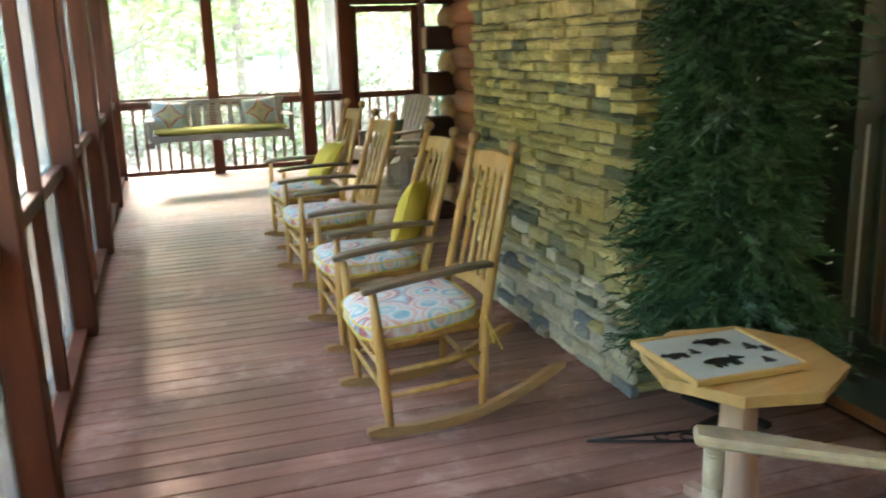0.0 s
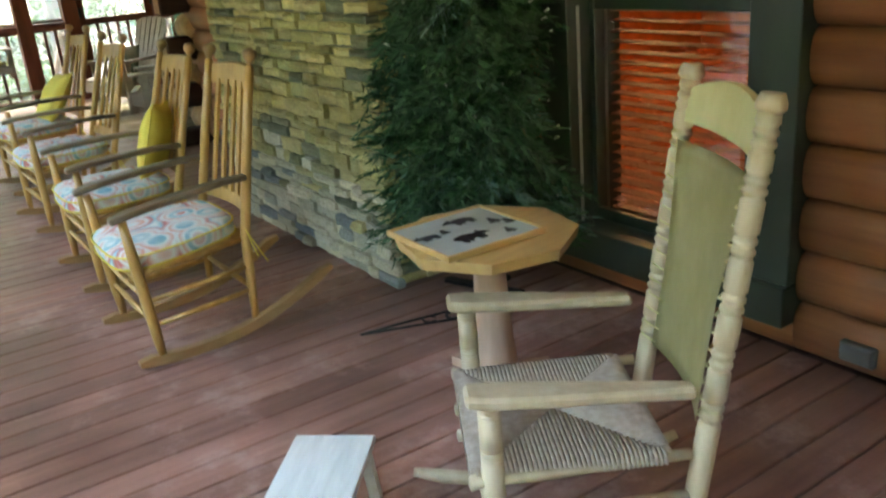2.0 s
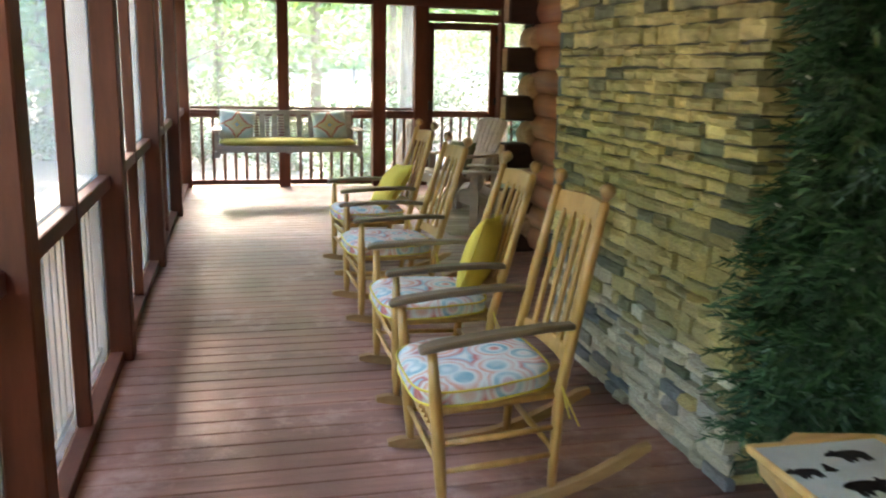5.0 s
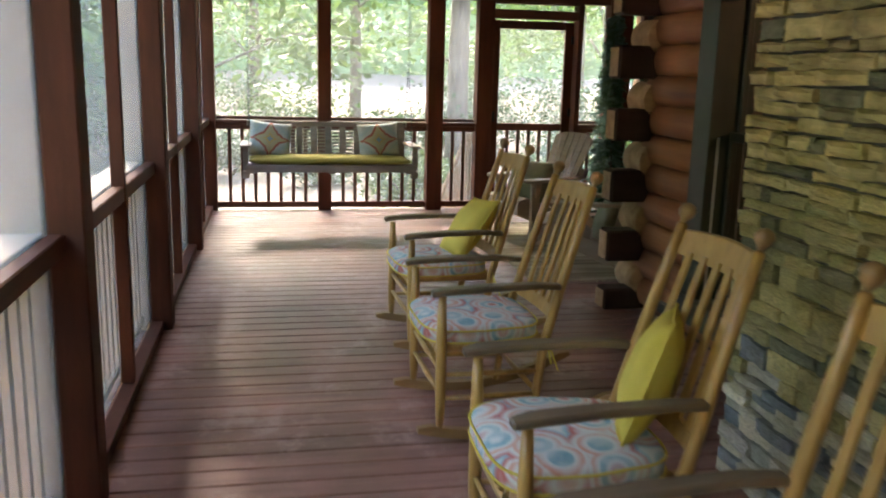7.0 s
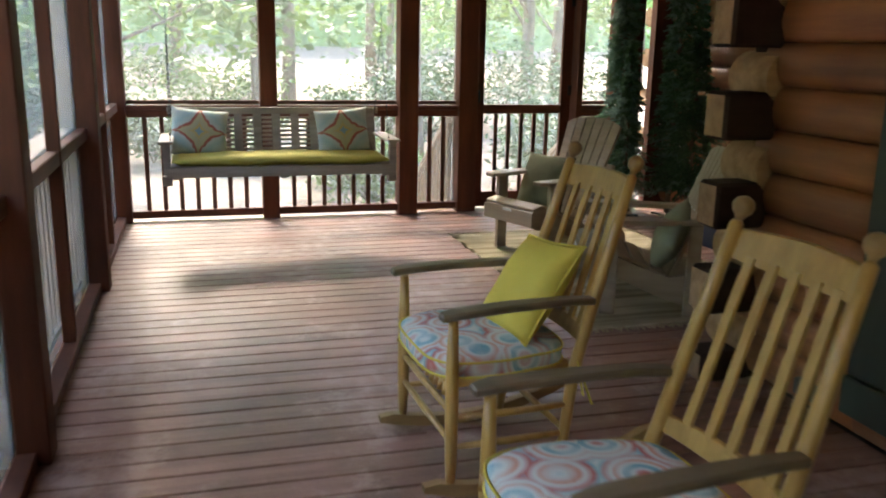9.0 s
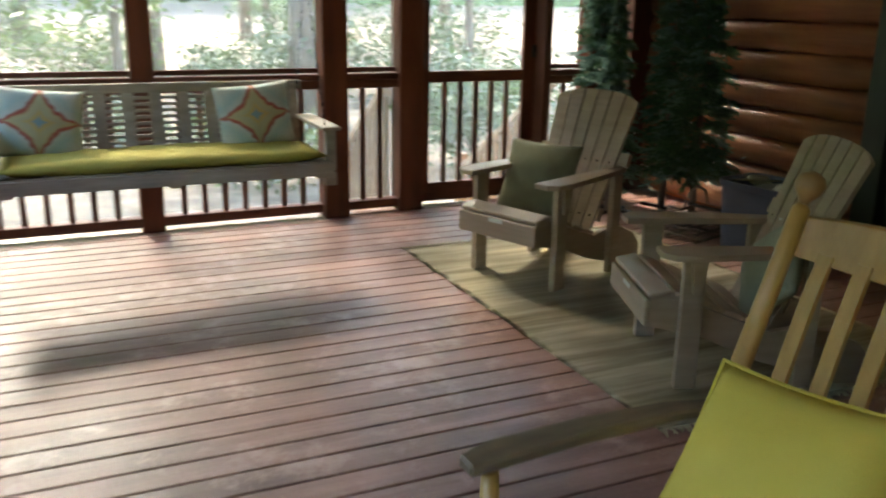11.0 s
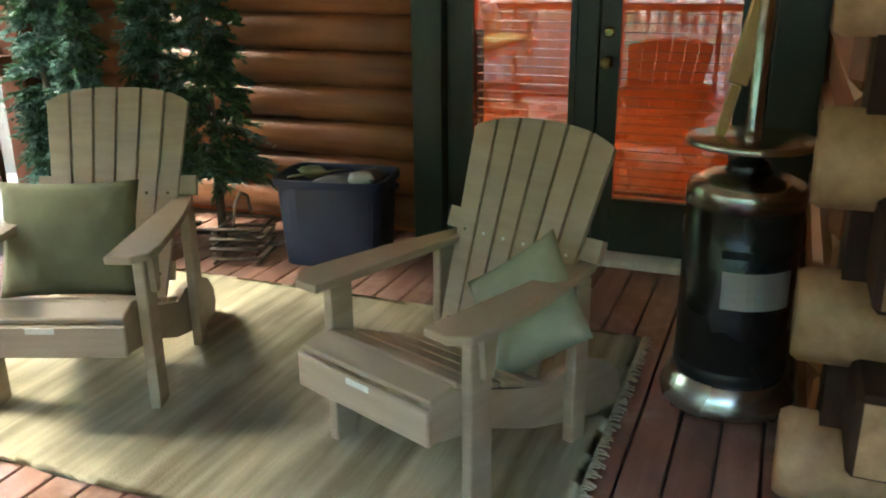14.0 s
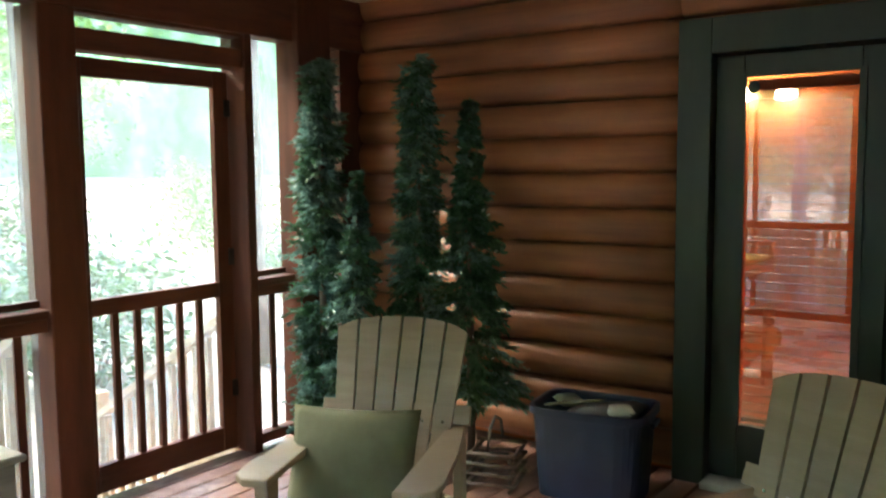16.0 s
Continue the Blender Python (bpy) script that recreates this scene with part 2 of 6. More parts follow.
def screen_material(name, low, high):
    m, n, l, b = nodes(name)
    tr, di, mx = n.new("ShaderNodeBsdfTransparent"), n.new("ShaderNodeBsdfDiffuse"), n.new("ShaderNodeMixShader")
    tl, mx2 = n.new("ShaderNodeBsdfTranslucent"), n.new("ShaderNodeMixShader")
    di.inputs[0].default_value = (0.2, 0.225, 0.22, 1)
    tl.inputs[0].default_value = (0.2, 0.225, 0.22, 1)
    tc, nz, mr = n.new("ShaderNodeTexCoord"), n.new("ShaderNodeTexNoise"), n.new("ShaderNodeMapRange")
    nz.inputs["Scale"].default_value = 2.5
    l.new(tc.outputs["Object"], nz.inputs["Vector"])
    l.new(nz.outputs["Fac"], mr.inputs[0])
    mr.inputs[3].default_value, mr.inputs[4].default_value = low, high
    mx2.inputs[0].default_value = 0.5
    l.new(di.outputs[0], mx2.inputs[1])
    l.new(tl.outputs[0], mx2.inputs[2])
    l.new(mr.outputs[0], mx.inputs[0])
    l.new(tr.outputs[0], mx.inputs[1])
    l.new(mx2.outputs[0], mx.inputs[2])
    l.new(mx.outputs[0], n["Material Output"].inputs[0])
    return m


def glass_material():
    m, n, l, b = nodes("window_glass")
    tr, gl, mx, fr = n.new("ShaderNodeBsdfTransparent"), n.new("ShaderNodeBsdfGlossy"), n.new("ShaderNodeMixShader"), n.new("ShaderNodeFresnel")
    gl.inputs["Roughness"].default_value = 0.015
    fr.inputs[0].default_value = 4.0
    l.new(fr.outputs[0], mx.inputs[0])
    l.new(tr.outputs[0], mx.inputs[1])
    l.new(gl.outputs[0], mx.inputs[2])
    l.new(mx.outputs[0], n["Material Output"].inputs[0])
    return m


def floral_material(name, base, scale):
    """Printed cloth: rings and petals in red, ochre and teal on a pale ground."""
    m, n, l, b = nodes(name)
    tc, mp = n.new("ShaderNodeTexCoord"), n.new("ShaderNodeMapping")
    mp.inputs["Scale"].default_value = (scale, scale, scale)
    l.new(tc.outputs["Object"], mp.inputs["Vector"])
    v = n.new("ShaderNodeTexVoronoi")
    v.inputs["Scale"].default_value, v.inputs["Randomness"].default_value = 1.0, 0.75
    l.new(mp.outputs[0], v.inputs["Vector"])
    pale = base
    cr = ramp(n, [(0.0, (0.55, 0.38, 0.1)), (0.13, (0.5, 0.06, 0.05)), (0.2, pale), (0.27, (0.12, 0.3, 0.36)), (0.34, (0.16, 0.34, 0.38)), (0.38, pale), (0.48, (0.58, 0.24, 0.15)), (0.54, pale), (0.64, (0.46, 0.09, 0.07)), (0.71, (0.2, 0.38, 0.42)), (0.78, pale)])
    l.new(v.outputs["Distance"], cr.inputs[0])
    nz, mx = n.new("ShaderNodeTexNoise"), n.new("ShaderNodeMix")
    nz.inputs["Scale"].default_value, nz.inputs["Detail"].default_value = scale * 1.6, 6
    l.new(tc.outputs["Object"], nz.inputs["Vector"])
    mx.data_type = "RGBA"
    r2 = ramp(n, [(0.42, (0.08, 0.08, 0.08)), (0.6, (0.6, 0.6, 0.6))])
    l.new(nz.outputs["Fac"], r2.inputs[0])
    l.new(r2.outputs[0], mx.inputs[0])
    l.new(cr.outputs[0], mx.inputs[6])
    mx.inputs[7].default_value = (0.52, 0.56, 0.51, 1)
    l.new(mx.outputs[2], b.inputs["Base Color"])
    b.inputs["Roughness"].default_value = 0.9
    b.inputs["Specular IOR Level"].default_value = 0.2
    wv, bp = n.new("ShaderNodeTexNoise"), n.new("ShaderNodeBump")
    wv.inputs["Scale"].default_value = 350
    l.new(tc.outputs["Object"], wv.inputs["Vector"])
    l.new(wv.outputs["Fac"], bp.inputs["Height"])
    bp.inputs["Strength"].default_value, bp.inputs["Distance"].default_value = 0.25, 0.002
    l.new(bp.outputs[0], b.inputs["Normal"])
    return m


def medallion_material():
    """Pillow print: a four-pointed star outlined in red on ochre, with teal corners. Pillow's own x and z."""
    m, n, l, b = nodes("medallion_print")
    tc, sx = n.new("ShaderNodeTexCoord"), n.new("ShaderNodeSeparateXYZ")
    l.new(tc.outputs["Object"], sx.inputs[0])

    def op(kind, a, c):
        o = n.new("ShaderNodeMath")
        o.operation = kind
        for k, v in enumerate((a, c)):
            if v is None:
                continue
            if isinstance(v, (int, float)):
                o.inputs[k].default_value = v
            else:
                l.new(v, o.inputs[k])
        return o.outputs[0]
    ax = op("POWER", op("ABSOLUTE", op("MULTIPLY", sx.outputs[0], 5.0), None), 0.62)
    az = op("POWER", op("ABSOLUTE", op("MULTIPLY", sx.outputs[2], 5.0), None), 0.62)
    dist = op("ADD", ax, az)
    nz = n.new("ShaderNodeTexNoise")
    nz.inputs["Scale"].default_value = 24
    l.new(tc.outputs["Object"], nz.inputs["Vector"])
    dist = op("ADD", dist, op("MULTIPLY", op("SUBTRACT", nz.outputs["Fac"], 0.5), 0.25))
    cr = ramp(n, [(0.0, (0.2, 0.3, 0.33)), (0.2, (0.22, 0.3, 0.3)), (0.25, (0.5, 0.33, 0.1)), (0.42, (0.4, 0.36, 0.22)), (0.54, (0.45, 0.38, 0.2)), (0.58, (0.36, 0.1, 0.07)), (0.63, (0.34, 0.1, 0.07)), (0.66, (0.46, 0.47, 0.4)), (0.8, (0.34, 0.42, 0.39)), (1.0, (0.48, 0.48, 0.4))])
    l.new(op("MULTIPLY", dist, 0.62), cr.inputs[0])
    l.new(cr.outputs[0], b.inputs["Base Color"])
    b.inputs["Roughness"].default_value = 0.9
    b.inputs["Specular IOR Level"].default_value = 0.2
    return m


def glow(name, colour, strength):
    m, n, l, b = nodes(name)
    b.inputs["Emission Color"].default_value = (*colour, 1)
    b.inputs["Emission Strength"].default_value = strength
    b.inputs["Base Color"].default_value = (*colour, 1)
    return m


M_STONE = stone_material("ledger_stone", False)
# ledger stone with the bluish light near the floor in its colour
M_STONE_LOW = stone_material("ledger_stone_low_light", False, (0.34, 0.33, 0.3), (0.78, 0.77, 0.74))
M_STONE_REST = stone_material("ledger_stone_rest", True)
M_NEEDLE = foliage("spruce_needles", (0.02, 0.058, 0.025), (0.065, 0.15, 0.065), 0.55, 0.12)
M_NEEDLE_PALE = foliage("frosted_spruce_needles", (0.06, 0.13, 0.1), (0.18, 0.3, 0.25), 0.5, 0.2)
M_LEAF = foliage("summer_leaves", (0.04, 0.085, 0.018), (0.12, 0.19, 0.045), 0.55, 0.45)
M_LEAF_DARK = foliage("laurel_leaves", (0.025, 0.06, 0.02), (0.07, 0.13, 0.05), 0.45, 0.35)
M_SCREEN = screen_material("insect_screen", 0.2, 0.3)
# same mesh, mixed denser on the west to paint in the grazing-view haze
M_SCREEN_W = screen_material("hazy_insect_screen", 0.36, 0.48)
M_GLASS = glass_material()
M_FLORAL = floral_material("floral_cushion_cloth", (0.58, 0.59, 0.53), 6.5)
M_MEDAL = medallion_material()
M_LAMP_BRIGHT = glow("bright_lamp_glass", (1.0, 0.8, 0.55), 1.3)
M_LAMP = glow("lamp_glass", (1.0, 0.62, 0.3), 1.2)


# ---- mesh helpers ----
def box(bm, x0, x1, y0, y1, z0, z1, m=None):
    vs = [bm.verts.new((x, y, z)) for x in (x0, x1) for y in (y0, y1) for z in (z0, z1)]
    for f in ((0, 1, 3, 2), (4, 6, 7, 5), (0, 4, 5, 1), (2, 3, 7, 6), (0, 2, 6, 4), (1, 5, 7, 3)):
        bm.faces.new([vs[i] for i in f])
    if m is not None:
        for v in vs:
            v.co = m @ v.co
    return vs


def bar(bm, p, q, w, h, up=(0, 0, 1)):
    """A board from p to q, w across and h along up."""
    p, q, up = Vector(p), Vector(q), Vector(up)
    a = (q - p).normalized()
    s = a.cross(up).normalized()
    u = s.cross(a).normalized()
    m = Matrix((s, a, u)).transposed().to_4x4()
    m.translation = (p + q) / 2
    n = (q - p).length / 2
    return box(bm, -w / 2, w / 2, -n, n, -h / 2, h / 2, m)


def rod(bm, pts, radii, sides=8):
    pts = [Vector(p) for p in pts]
    if isinstance(radii, (int, float)):
        radii = [radii] * len(pts)
    rings = []
    for i, p in enumerate(pts):
        a = (pts[min(i + 1, len(pts) - 1)] - pts[max(i - 1, 0)]).normalized()
        s = a.cross(Vector((0.13, 0.31, 0.94) if abs(a.z) < 0.9 else (1, 0.2, 0))).normalized()
        u = a.cross(s)
        rings.append([bm.verts.new(p + (s * math.cos(2 * math.pi * k / sides) + u * math.sin(2 * math.pi * k / sides)) * radii[i]) for k in range(sides)])
    for r0, r1 in zip(rings, rings[1:]):
        for k in range(sides):
            f = bm.faces.new((r0[k], r0[(k + 1) % sides], r1[(k + 1) % sides], r1[k]))
            f.smooth = True
    bm.faces.new(rings[0][::-1])
    bm.faces.new(rings[-1])


def lathe(bm, profile, sides=32, at=(0, 0, 0)):
    rings = [[bm.verts.new((at[0] + r * math.cos(2 * math.pi * k / sides), at[1] + r * math.sin(2 * math.pi * k / sides), at[2] + z)) for k in range(sides)] for r, z in profile]
    for r0, r1 in zip(rings, rings[1:]):
        for k in range(sides):
            f = bm.faces.new((r0[k], r0[(k + 1) % sides], r1[(k + 1) % sides], r1[k]))
            f.smooth = True
    bm.faces.new(rings[0][::-1])
    bm.faces.new(rings[-1])


def cushion(bm, w, h, t, nx=14, ny=14, pinch=0.06, power=0.45, m=None):
    """A stuffed pillow w by h, t thick, in its x and z, thin at the seam with drawn-in sides."""
    grids = []
    for side in (-1, 1):
        g = []
        for i in range(nx + 1):
            row = []
            for j in range(ny + 1):
                u, v = 2 * i / nx - 1, 2 * j / ny - 1
                bulge = max(0.0, (1 - u * u) * (1 - v * v)) ** power
                x = w / 2 * u * (1 - pinch * (1 - v * v))
                z = h / 2 * v * (1 - pinch * (1 - u * u))
                wob = noise.noise(Vector((x * 9, side * 3.0, z * 9))) * 0.012 * bulge
                row.append(bm.verts.new((x, side * (t / 2 * bulge) + wob, z)))
            g.append(row)
        grids.append(g)
        for i in range(nx):
            for j in range(ny):
                q = [g[i][j], g[i + 1][j], g[i + 1][j + 1], g[i][j + 1]]
                f = bm.faces.new(q if side < 0 else q[::-1])
                f.smooth = True
    bmesh.ops.remove_doubles(bm, verts=bm.verts, dist=0.0008)
    if m is not None:
        bmesh.ops.transform(bm, matrix=m, verts=bm.verts)


def mesh_of(name, bm, material, bevel=0.0, smooth=False):
    if bevel:
        bmesh.ops.bevel(bm, geom=bm.edges[:], offset=bevel, segments=1, affect="EDGES", clamp_overlap=True)
    bmesh.ops.recalc_face_normals(bm, faces=bm.faces)
    me = bpy.data.meshes.new(name)
    bm.to_mesh(me)
    bm.free()
    me.materials.append(material)
    if smooth:
        for p in me.polygons:
            p.use_smooth = True
    return me


def part(name, bm, material, parent=None, label="", bevel=0.0, smooth=False):
    ob = new(name, mesh_of(name, bm, material, bevel, smooth))
    ob.parent = parent
    if label:
        ob["label"] = label
    return ob


def shared(name, me, parent, m=None):
    ob = new(name, me)
    ob.parent = parent
    if m is not None:
        ob.matrix_basis = m
    return ob


def thing(name, label, category, group="", m=None, kind=""):
    ob = tagged(new(name), label, category, group, kind)
    if m is not None:
        ob.matrix_basis = m
    return ob


def boxed(name, dims, material, parent, bevel=0.0, label=""):
    bm = bmesh.new()
    box(bm, *dims)
    return part(name, bm, material, parent, label, bevel)


def pane(x, y0, y1, z0, z1, parent):
    """A sheet of glass facing -x."""
    me = bpy.data.meshes.new("pane")
    me.from_pydata([(x, y0, z0), (x, y0, z1), (x, y1, z1), (x, y1, z0)], [], [(0, 1, 2, 3)])
    me.materials.append(M_GLASS)
    if me.polygons[0].normal.x > 0:
        me.flip_normals()
    ob = new("pane", me)
    ob.parent = parent
    ob.visible_shadow = False
    return ob


# ---- the plan ----
XW, XE, XR = 0.13, 3.13, 5.055          # screen wall, house wall, recessed house wall
YS, YC, YN = -2.6, 8.24, 12.27         # south end, house corner, north screen wall
ZR, ZC = 0.965, 2.58                  # handrail, ceiling
ZH = 2.28                             # underside of the header beams

# ground
bm = bmesh.new()
N = 70
size = 400.0
gv = []
for i in range(N + 1):
    for j in range(N + 1):
        u, v = 2 * i / N - 1, 2 * j / N - 1
        x, y = 2 + math.copysign(abs(u) ** 2.6, u) * size, 6 + math.copysign(abs(v) ** 2.6, v) * size
        r = math.hypot(x - 2, y - 6)
        z = -0.95 + 0.1 * noise.noise(Vector((x * 0.3, y * 0.3, 0))) + max(0, min(r - 11, 60)) * 0.035 + (0.5 * noise.noise(Vector((x * 0.05, y * 0.05, 3))) if r > 12 else 0)
        gv.append(bm.verts.new((x, y, z)))
for i in range(N):
    for j in range(N):
        a = i * (N + 1) + j
        f = bm.faces.new((gv[a], gv[a + N + 1], gv[a + N + 2], gv[a + 1]))
        f.smooth = True
tagged(part("ground", bm, M_LITTER), "forest floor of pale brown leaf litter", "ground", kind="structure")


def ground_z(x, y):
    r = math.hypot(x - 2, y - 6)
    return -0.95 + max(0, min(r - 11, 60)) * 0.035


# ---- floor ----
floor = thing("floor", "reddish brown painted deck boards laid across the porch", "floor", kind="structure")
boxed("joist_deck", (XW - 0.25, 9.6, YS - 0.2, YN + 0.1, -0.3, -0.045), M_DARKWOOD, floor)

# ---- west and north screen walls ----
west = thing("wall_west", "red-brown stained porch posts with railing and insect screen", "screen wall", kind="structure")
north = thing("wall_north", "red-brown stained porch posts with railing, insect screen and screen door", "screen wall", kind="structure")
posts_w = [-0.45, 1.72, 3.87, 5.91, 8.05, 10.29]
for y in posts_w:
    boxed("post", (XW - 0.115, XW, y - 0.07, y + 0.07, 0, ZC), M_STAIN, west, 0.006)
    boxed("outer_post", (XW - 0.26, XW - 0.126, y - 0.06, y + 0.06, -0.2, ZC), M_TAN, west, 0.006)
boxed("corner_post", (XW - 0.16, XW + 0.0, YN - 0.02, YN + 0.12, 0, ZC), M_STAIN, west, 0.006)
studs = [(a + b) / 2 for a, b in zip(posts_w, posts_w[1:] + [YN])]
for y in studs:
    boxed("stud", (XW - 0.116, XW - 0.055, y - 0.02, y + 0.02, 0.06, ZH), M_STAIN, west, 0.004)
for a, b in zip([YS] + posts_w, posts_w + [YN]):
    a2, b2 = a + (0.072 if a != YS else 0), b - (0.072 if b != YN else 0.022)
    cuts = [s for s in studs if a < s < b]
    for c0, c1 in zip([a2] + [s + 0.022 for s in cuts], [s - 0.022 for s in cuts] + [b2]):
        boxed("handrail", (XW - 0.114, XW - 0.06, c0, c1, ZR - 0.05, ZR + 0.02), M_STAIN_H, west, 0.005)
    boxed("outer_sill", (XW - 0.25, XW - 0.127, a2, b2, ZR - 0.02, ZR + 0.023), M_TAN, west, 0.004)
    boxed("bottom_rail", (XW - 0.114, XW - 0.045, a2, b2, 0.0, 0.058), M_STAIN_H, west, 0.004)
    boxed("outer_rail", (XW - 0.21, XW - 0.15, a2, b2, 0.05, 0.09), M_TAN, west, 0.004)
boxed("header_beam", (XW - 0.215, XW - 0.01, YS, YN, ZH, ZC), M_STAIN_H, west, 0.006)
bm = bmesh.new()
box(bm, -0.007, 0.007, -0.018, 0.018, 0.092, ZR - 0.103)
baluster = mesh_of("baluster", bm, M_STAIN)
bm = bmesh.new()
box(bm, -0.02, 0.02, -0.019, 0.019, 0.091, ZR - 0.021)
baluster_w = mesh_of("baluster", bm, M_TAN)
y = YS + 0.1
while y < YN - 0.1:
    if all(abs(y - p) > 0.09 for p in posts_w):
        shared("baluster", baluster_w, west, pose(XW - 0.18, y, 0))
    y += 0.118
boxed("screen", (XW - 0.122, XW - 0.12, YS, YN, 0.06, ZH), M_SCREEN_W, west)

# north wall: posts, screen door between x 3.2 and 4.24
px_n = [1.265, 2.465]
boxed("post", (px_n[0] - 0.07, px_n[0] + 0.07, YN, YN + 0.14, 0, ZC), M_STAIN, north, 0.006)
boxed("post", (px_n[1] - 0.085, px_n[1] + 0.085, YN - 0.03, YN + 0.14, 0, ZC), M_STAIN, north, 0.006)
boxed("door_post", (2.93, 3.105, YN, YN + 0.19, 0, ZH), M_STAIN, north, 0.006)
boxed("door_post", (4.06, 4.12, YN, YN + 0.19, 0, ZH), M_STAIN, north, 0.006)
boxed("post", (4.42, 4.69, YN - 0.04, YN + 0.14, 0, ZC), M_STAIN, north, 0.006)
# added board, leaves only a slit of the gap for sun onto the recess
boxed("corner_board", (4.84, XR + 0.06, YN + 0.03, YN + 0.13, 0, ZH), M_STAIN, north, 0.004)
boxed("header_beam", (XW, XR, YN + 0.002, YN + 0.138, ZH + 0.001, ZC - 0.001), M_STAIN_H, north, 0.006)
boxed("door_header", (3.106, 4.059, YN + 0.01, YN + 0.12, 2.1, 2.2), M_STAIN_H, north, 0.005)
boxed("transom_rail", (3.106, 4.059, YN + 0.01, YN + 0.12, 2.262, ZH - 0.001), M_STAIN_H, north, 0.005)
for a, b in ((XW + 0.001, 1.194), (1.336, 2.379), (2.551, 2.929), (4.121, 4.419)):
    boxed("handrail", (a, b, YN + 0.02, YN + 0.11, ZR - 0.04, ZR), M_STAIN_H, north, 0.005)
    boxed("upper_rail", (a, b, YN + 0.035, YN + 0.095, ZR - 0.1, ZR - 0.043), M_STAIN_H, north, 0.004)
    boxed("bottom_rail", (a, b, YN + 0.03, YN + 0.1, 0.03, 0.09), M_STAIN_H, north, 0.004)
    boxed("screen_frame", (a, b, YN + 0.1, YN + 0.125, ZR + 0.003, ZR + 0.035), M_STAIN_H, north)
    k = max(1, round((b - a) / 0.128))
    for i in range(1, k):
        shared("baluster", baluster, north, pose(a + (b - a) * i / k, YN + 0.065, 0, 0, 0, 90))
    boxed("screen", (a, b, YN + 0.127, YN + 0.13, 0.09, ZH - 0.001), M_SCREEN, north)
boxed("screen", (3.107, 4.058, YN + 0.1, YN + 0.103, 2.201, 2.261), M_SCREEN, north)

door = thing("door_1", "closed red-brown wooden screen door with balusters in its lower half", "screen door", kind="structure")
y0, y1 = YN + 0.135, YN + 0.175
boxed("stile", (3.109, 3.205, y0, y1, 0.02, 2.09), M_STAIN, door, 0.004)
boxed("stile", (3.96, 4.056, y0, y1, 0.02, 2.09), M_STAIN, door, 0.004)
boxed("top_rail", (3.206, 3.959, y0 + 0.001, y1 - 0.001, 2.0, 2.09), M_STAIN_H, door, 0.004)
boxed("middle_rail", (3.206, 3.959, y0 + 0.001, y1 - 0.001, 0.88, 0.962), M_STAIN_H, door, 0.004)
boxed("bottom_rail", (3.206, 3.959, y0 + 0.001, y1 - 0.001, 0.02, 0.157), M_STAIN_H, door, 0.004)
for i in range(1, 6):
    x = 3.205 + 0.755 * i / 6
    boxed("baluster", (x - 0.016, x + 0.016, y0 + 0.008, y1 - 0.008, 0.158, 0.879), M_STAIN, door)
boxed("screen", (3.19, 3.975, y1 + 0.002, y1 + 0.004, 0.14, 2.02), M_SCREEN, door)
for z in (0.32, 1.05, 1.85):
    boxed("hinge", (4.025, 4.058, y0 - 0.012, y0 - 0.002, z, z + 0.09), M_IRON, door)
boxed("pull_handle", (3.135, 3.16, y0 - 0.035, y0 - 0.002, 0.98, 1.09), M_IRON, door, 0.004)

# steps outside the screen door, going down to the north
steps = thing("outdoor_steps", "raw tan wooden steps with balustered handrails going down from the porch", "steps")
for i in range(5):
    boxed("tread", (3.0, 4.2, YN + 0.22 + 0.28 * i, YN + 0.45 + 0.28 * i, -0.045 - 0.18 * (i + 1), -0.18 * (i + 1)), M_STEP, steps)
for x in (2.92, 4.26):
    bm = bmesh.new()
    bar(bm, (x, YN + 0.2, 0.86), (x, YN + 1.75, -0.1), 0.09, 0.045)
    part("handrail", bm, M_STEP, steps)
    bm = bmesh.new()
    bar(bm, (x, YN + 0.2, 0.0), (x, YN + 1.75, -0.96), 0.04, 0.24)
    part("stringer", bm, M_STEP, steps)
    for i in range(13):
        yy = YN + 0.26 + i * 0.12
        z = 0.82 - (yy - YN - 0.2) * 0.62
        boxed("baluster", (x - 0.018, x + 0.018, yy - 0.018, yy + 0.018, z - 0.86, z), M_STEP, steps)
    boxed("newel_post", (x - 0.045, x + 0.045, YN + 1.74, YN + 1.83, -1.1, 0.05), M_STEP, steps, 0.004)

# ---- ceiling and closing walls ----
bm = bmesh.new()
x = XW - 0.3
while x < XR + 0.2:
    box(bm, x, x + 0.136, YS - 0.3, YN + 0.6, ZC, ZC + 0.02)
    x += 0.14
box(bm, XW - 0.3, 9.8, YS - 0.3, YN + 0.6, ZC + 0.021, ZC + 0.14)
tagged(part("ceiling", bm, M_CEIL), "honey pine tongue-and-groove porch ceiling", "ceiling", kind="structure")
bm = bmesh.new()
for s in (0, 1):
    vs = [bm.verts.new(p) for p in ((XW - 0.6, YS - 0.5, ZC + 0.15), (XW - 0.6, YN + 0.8, ZC + 0.15), (9.9, YN + 0.8, ZC + 2.4), (9.9, YS - 0.5, ZC + 2.4))]
    for v in vs:
        v.co.z += 0.1 * s
    bm.faces.new(vs)
tagged(part("roof", bm, M_GREYPL), "dark shingled porch roof", "roof", kind="structure")

H = 0.187                             # height of a log course


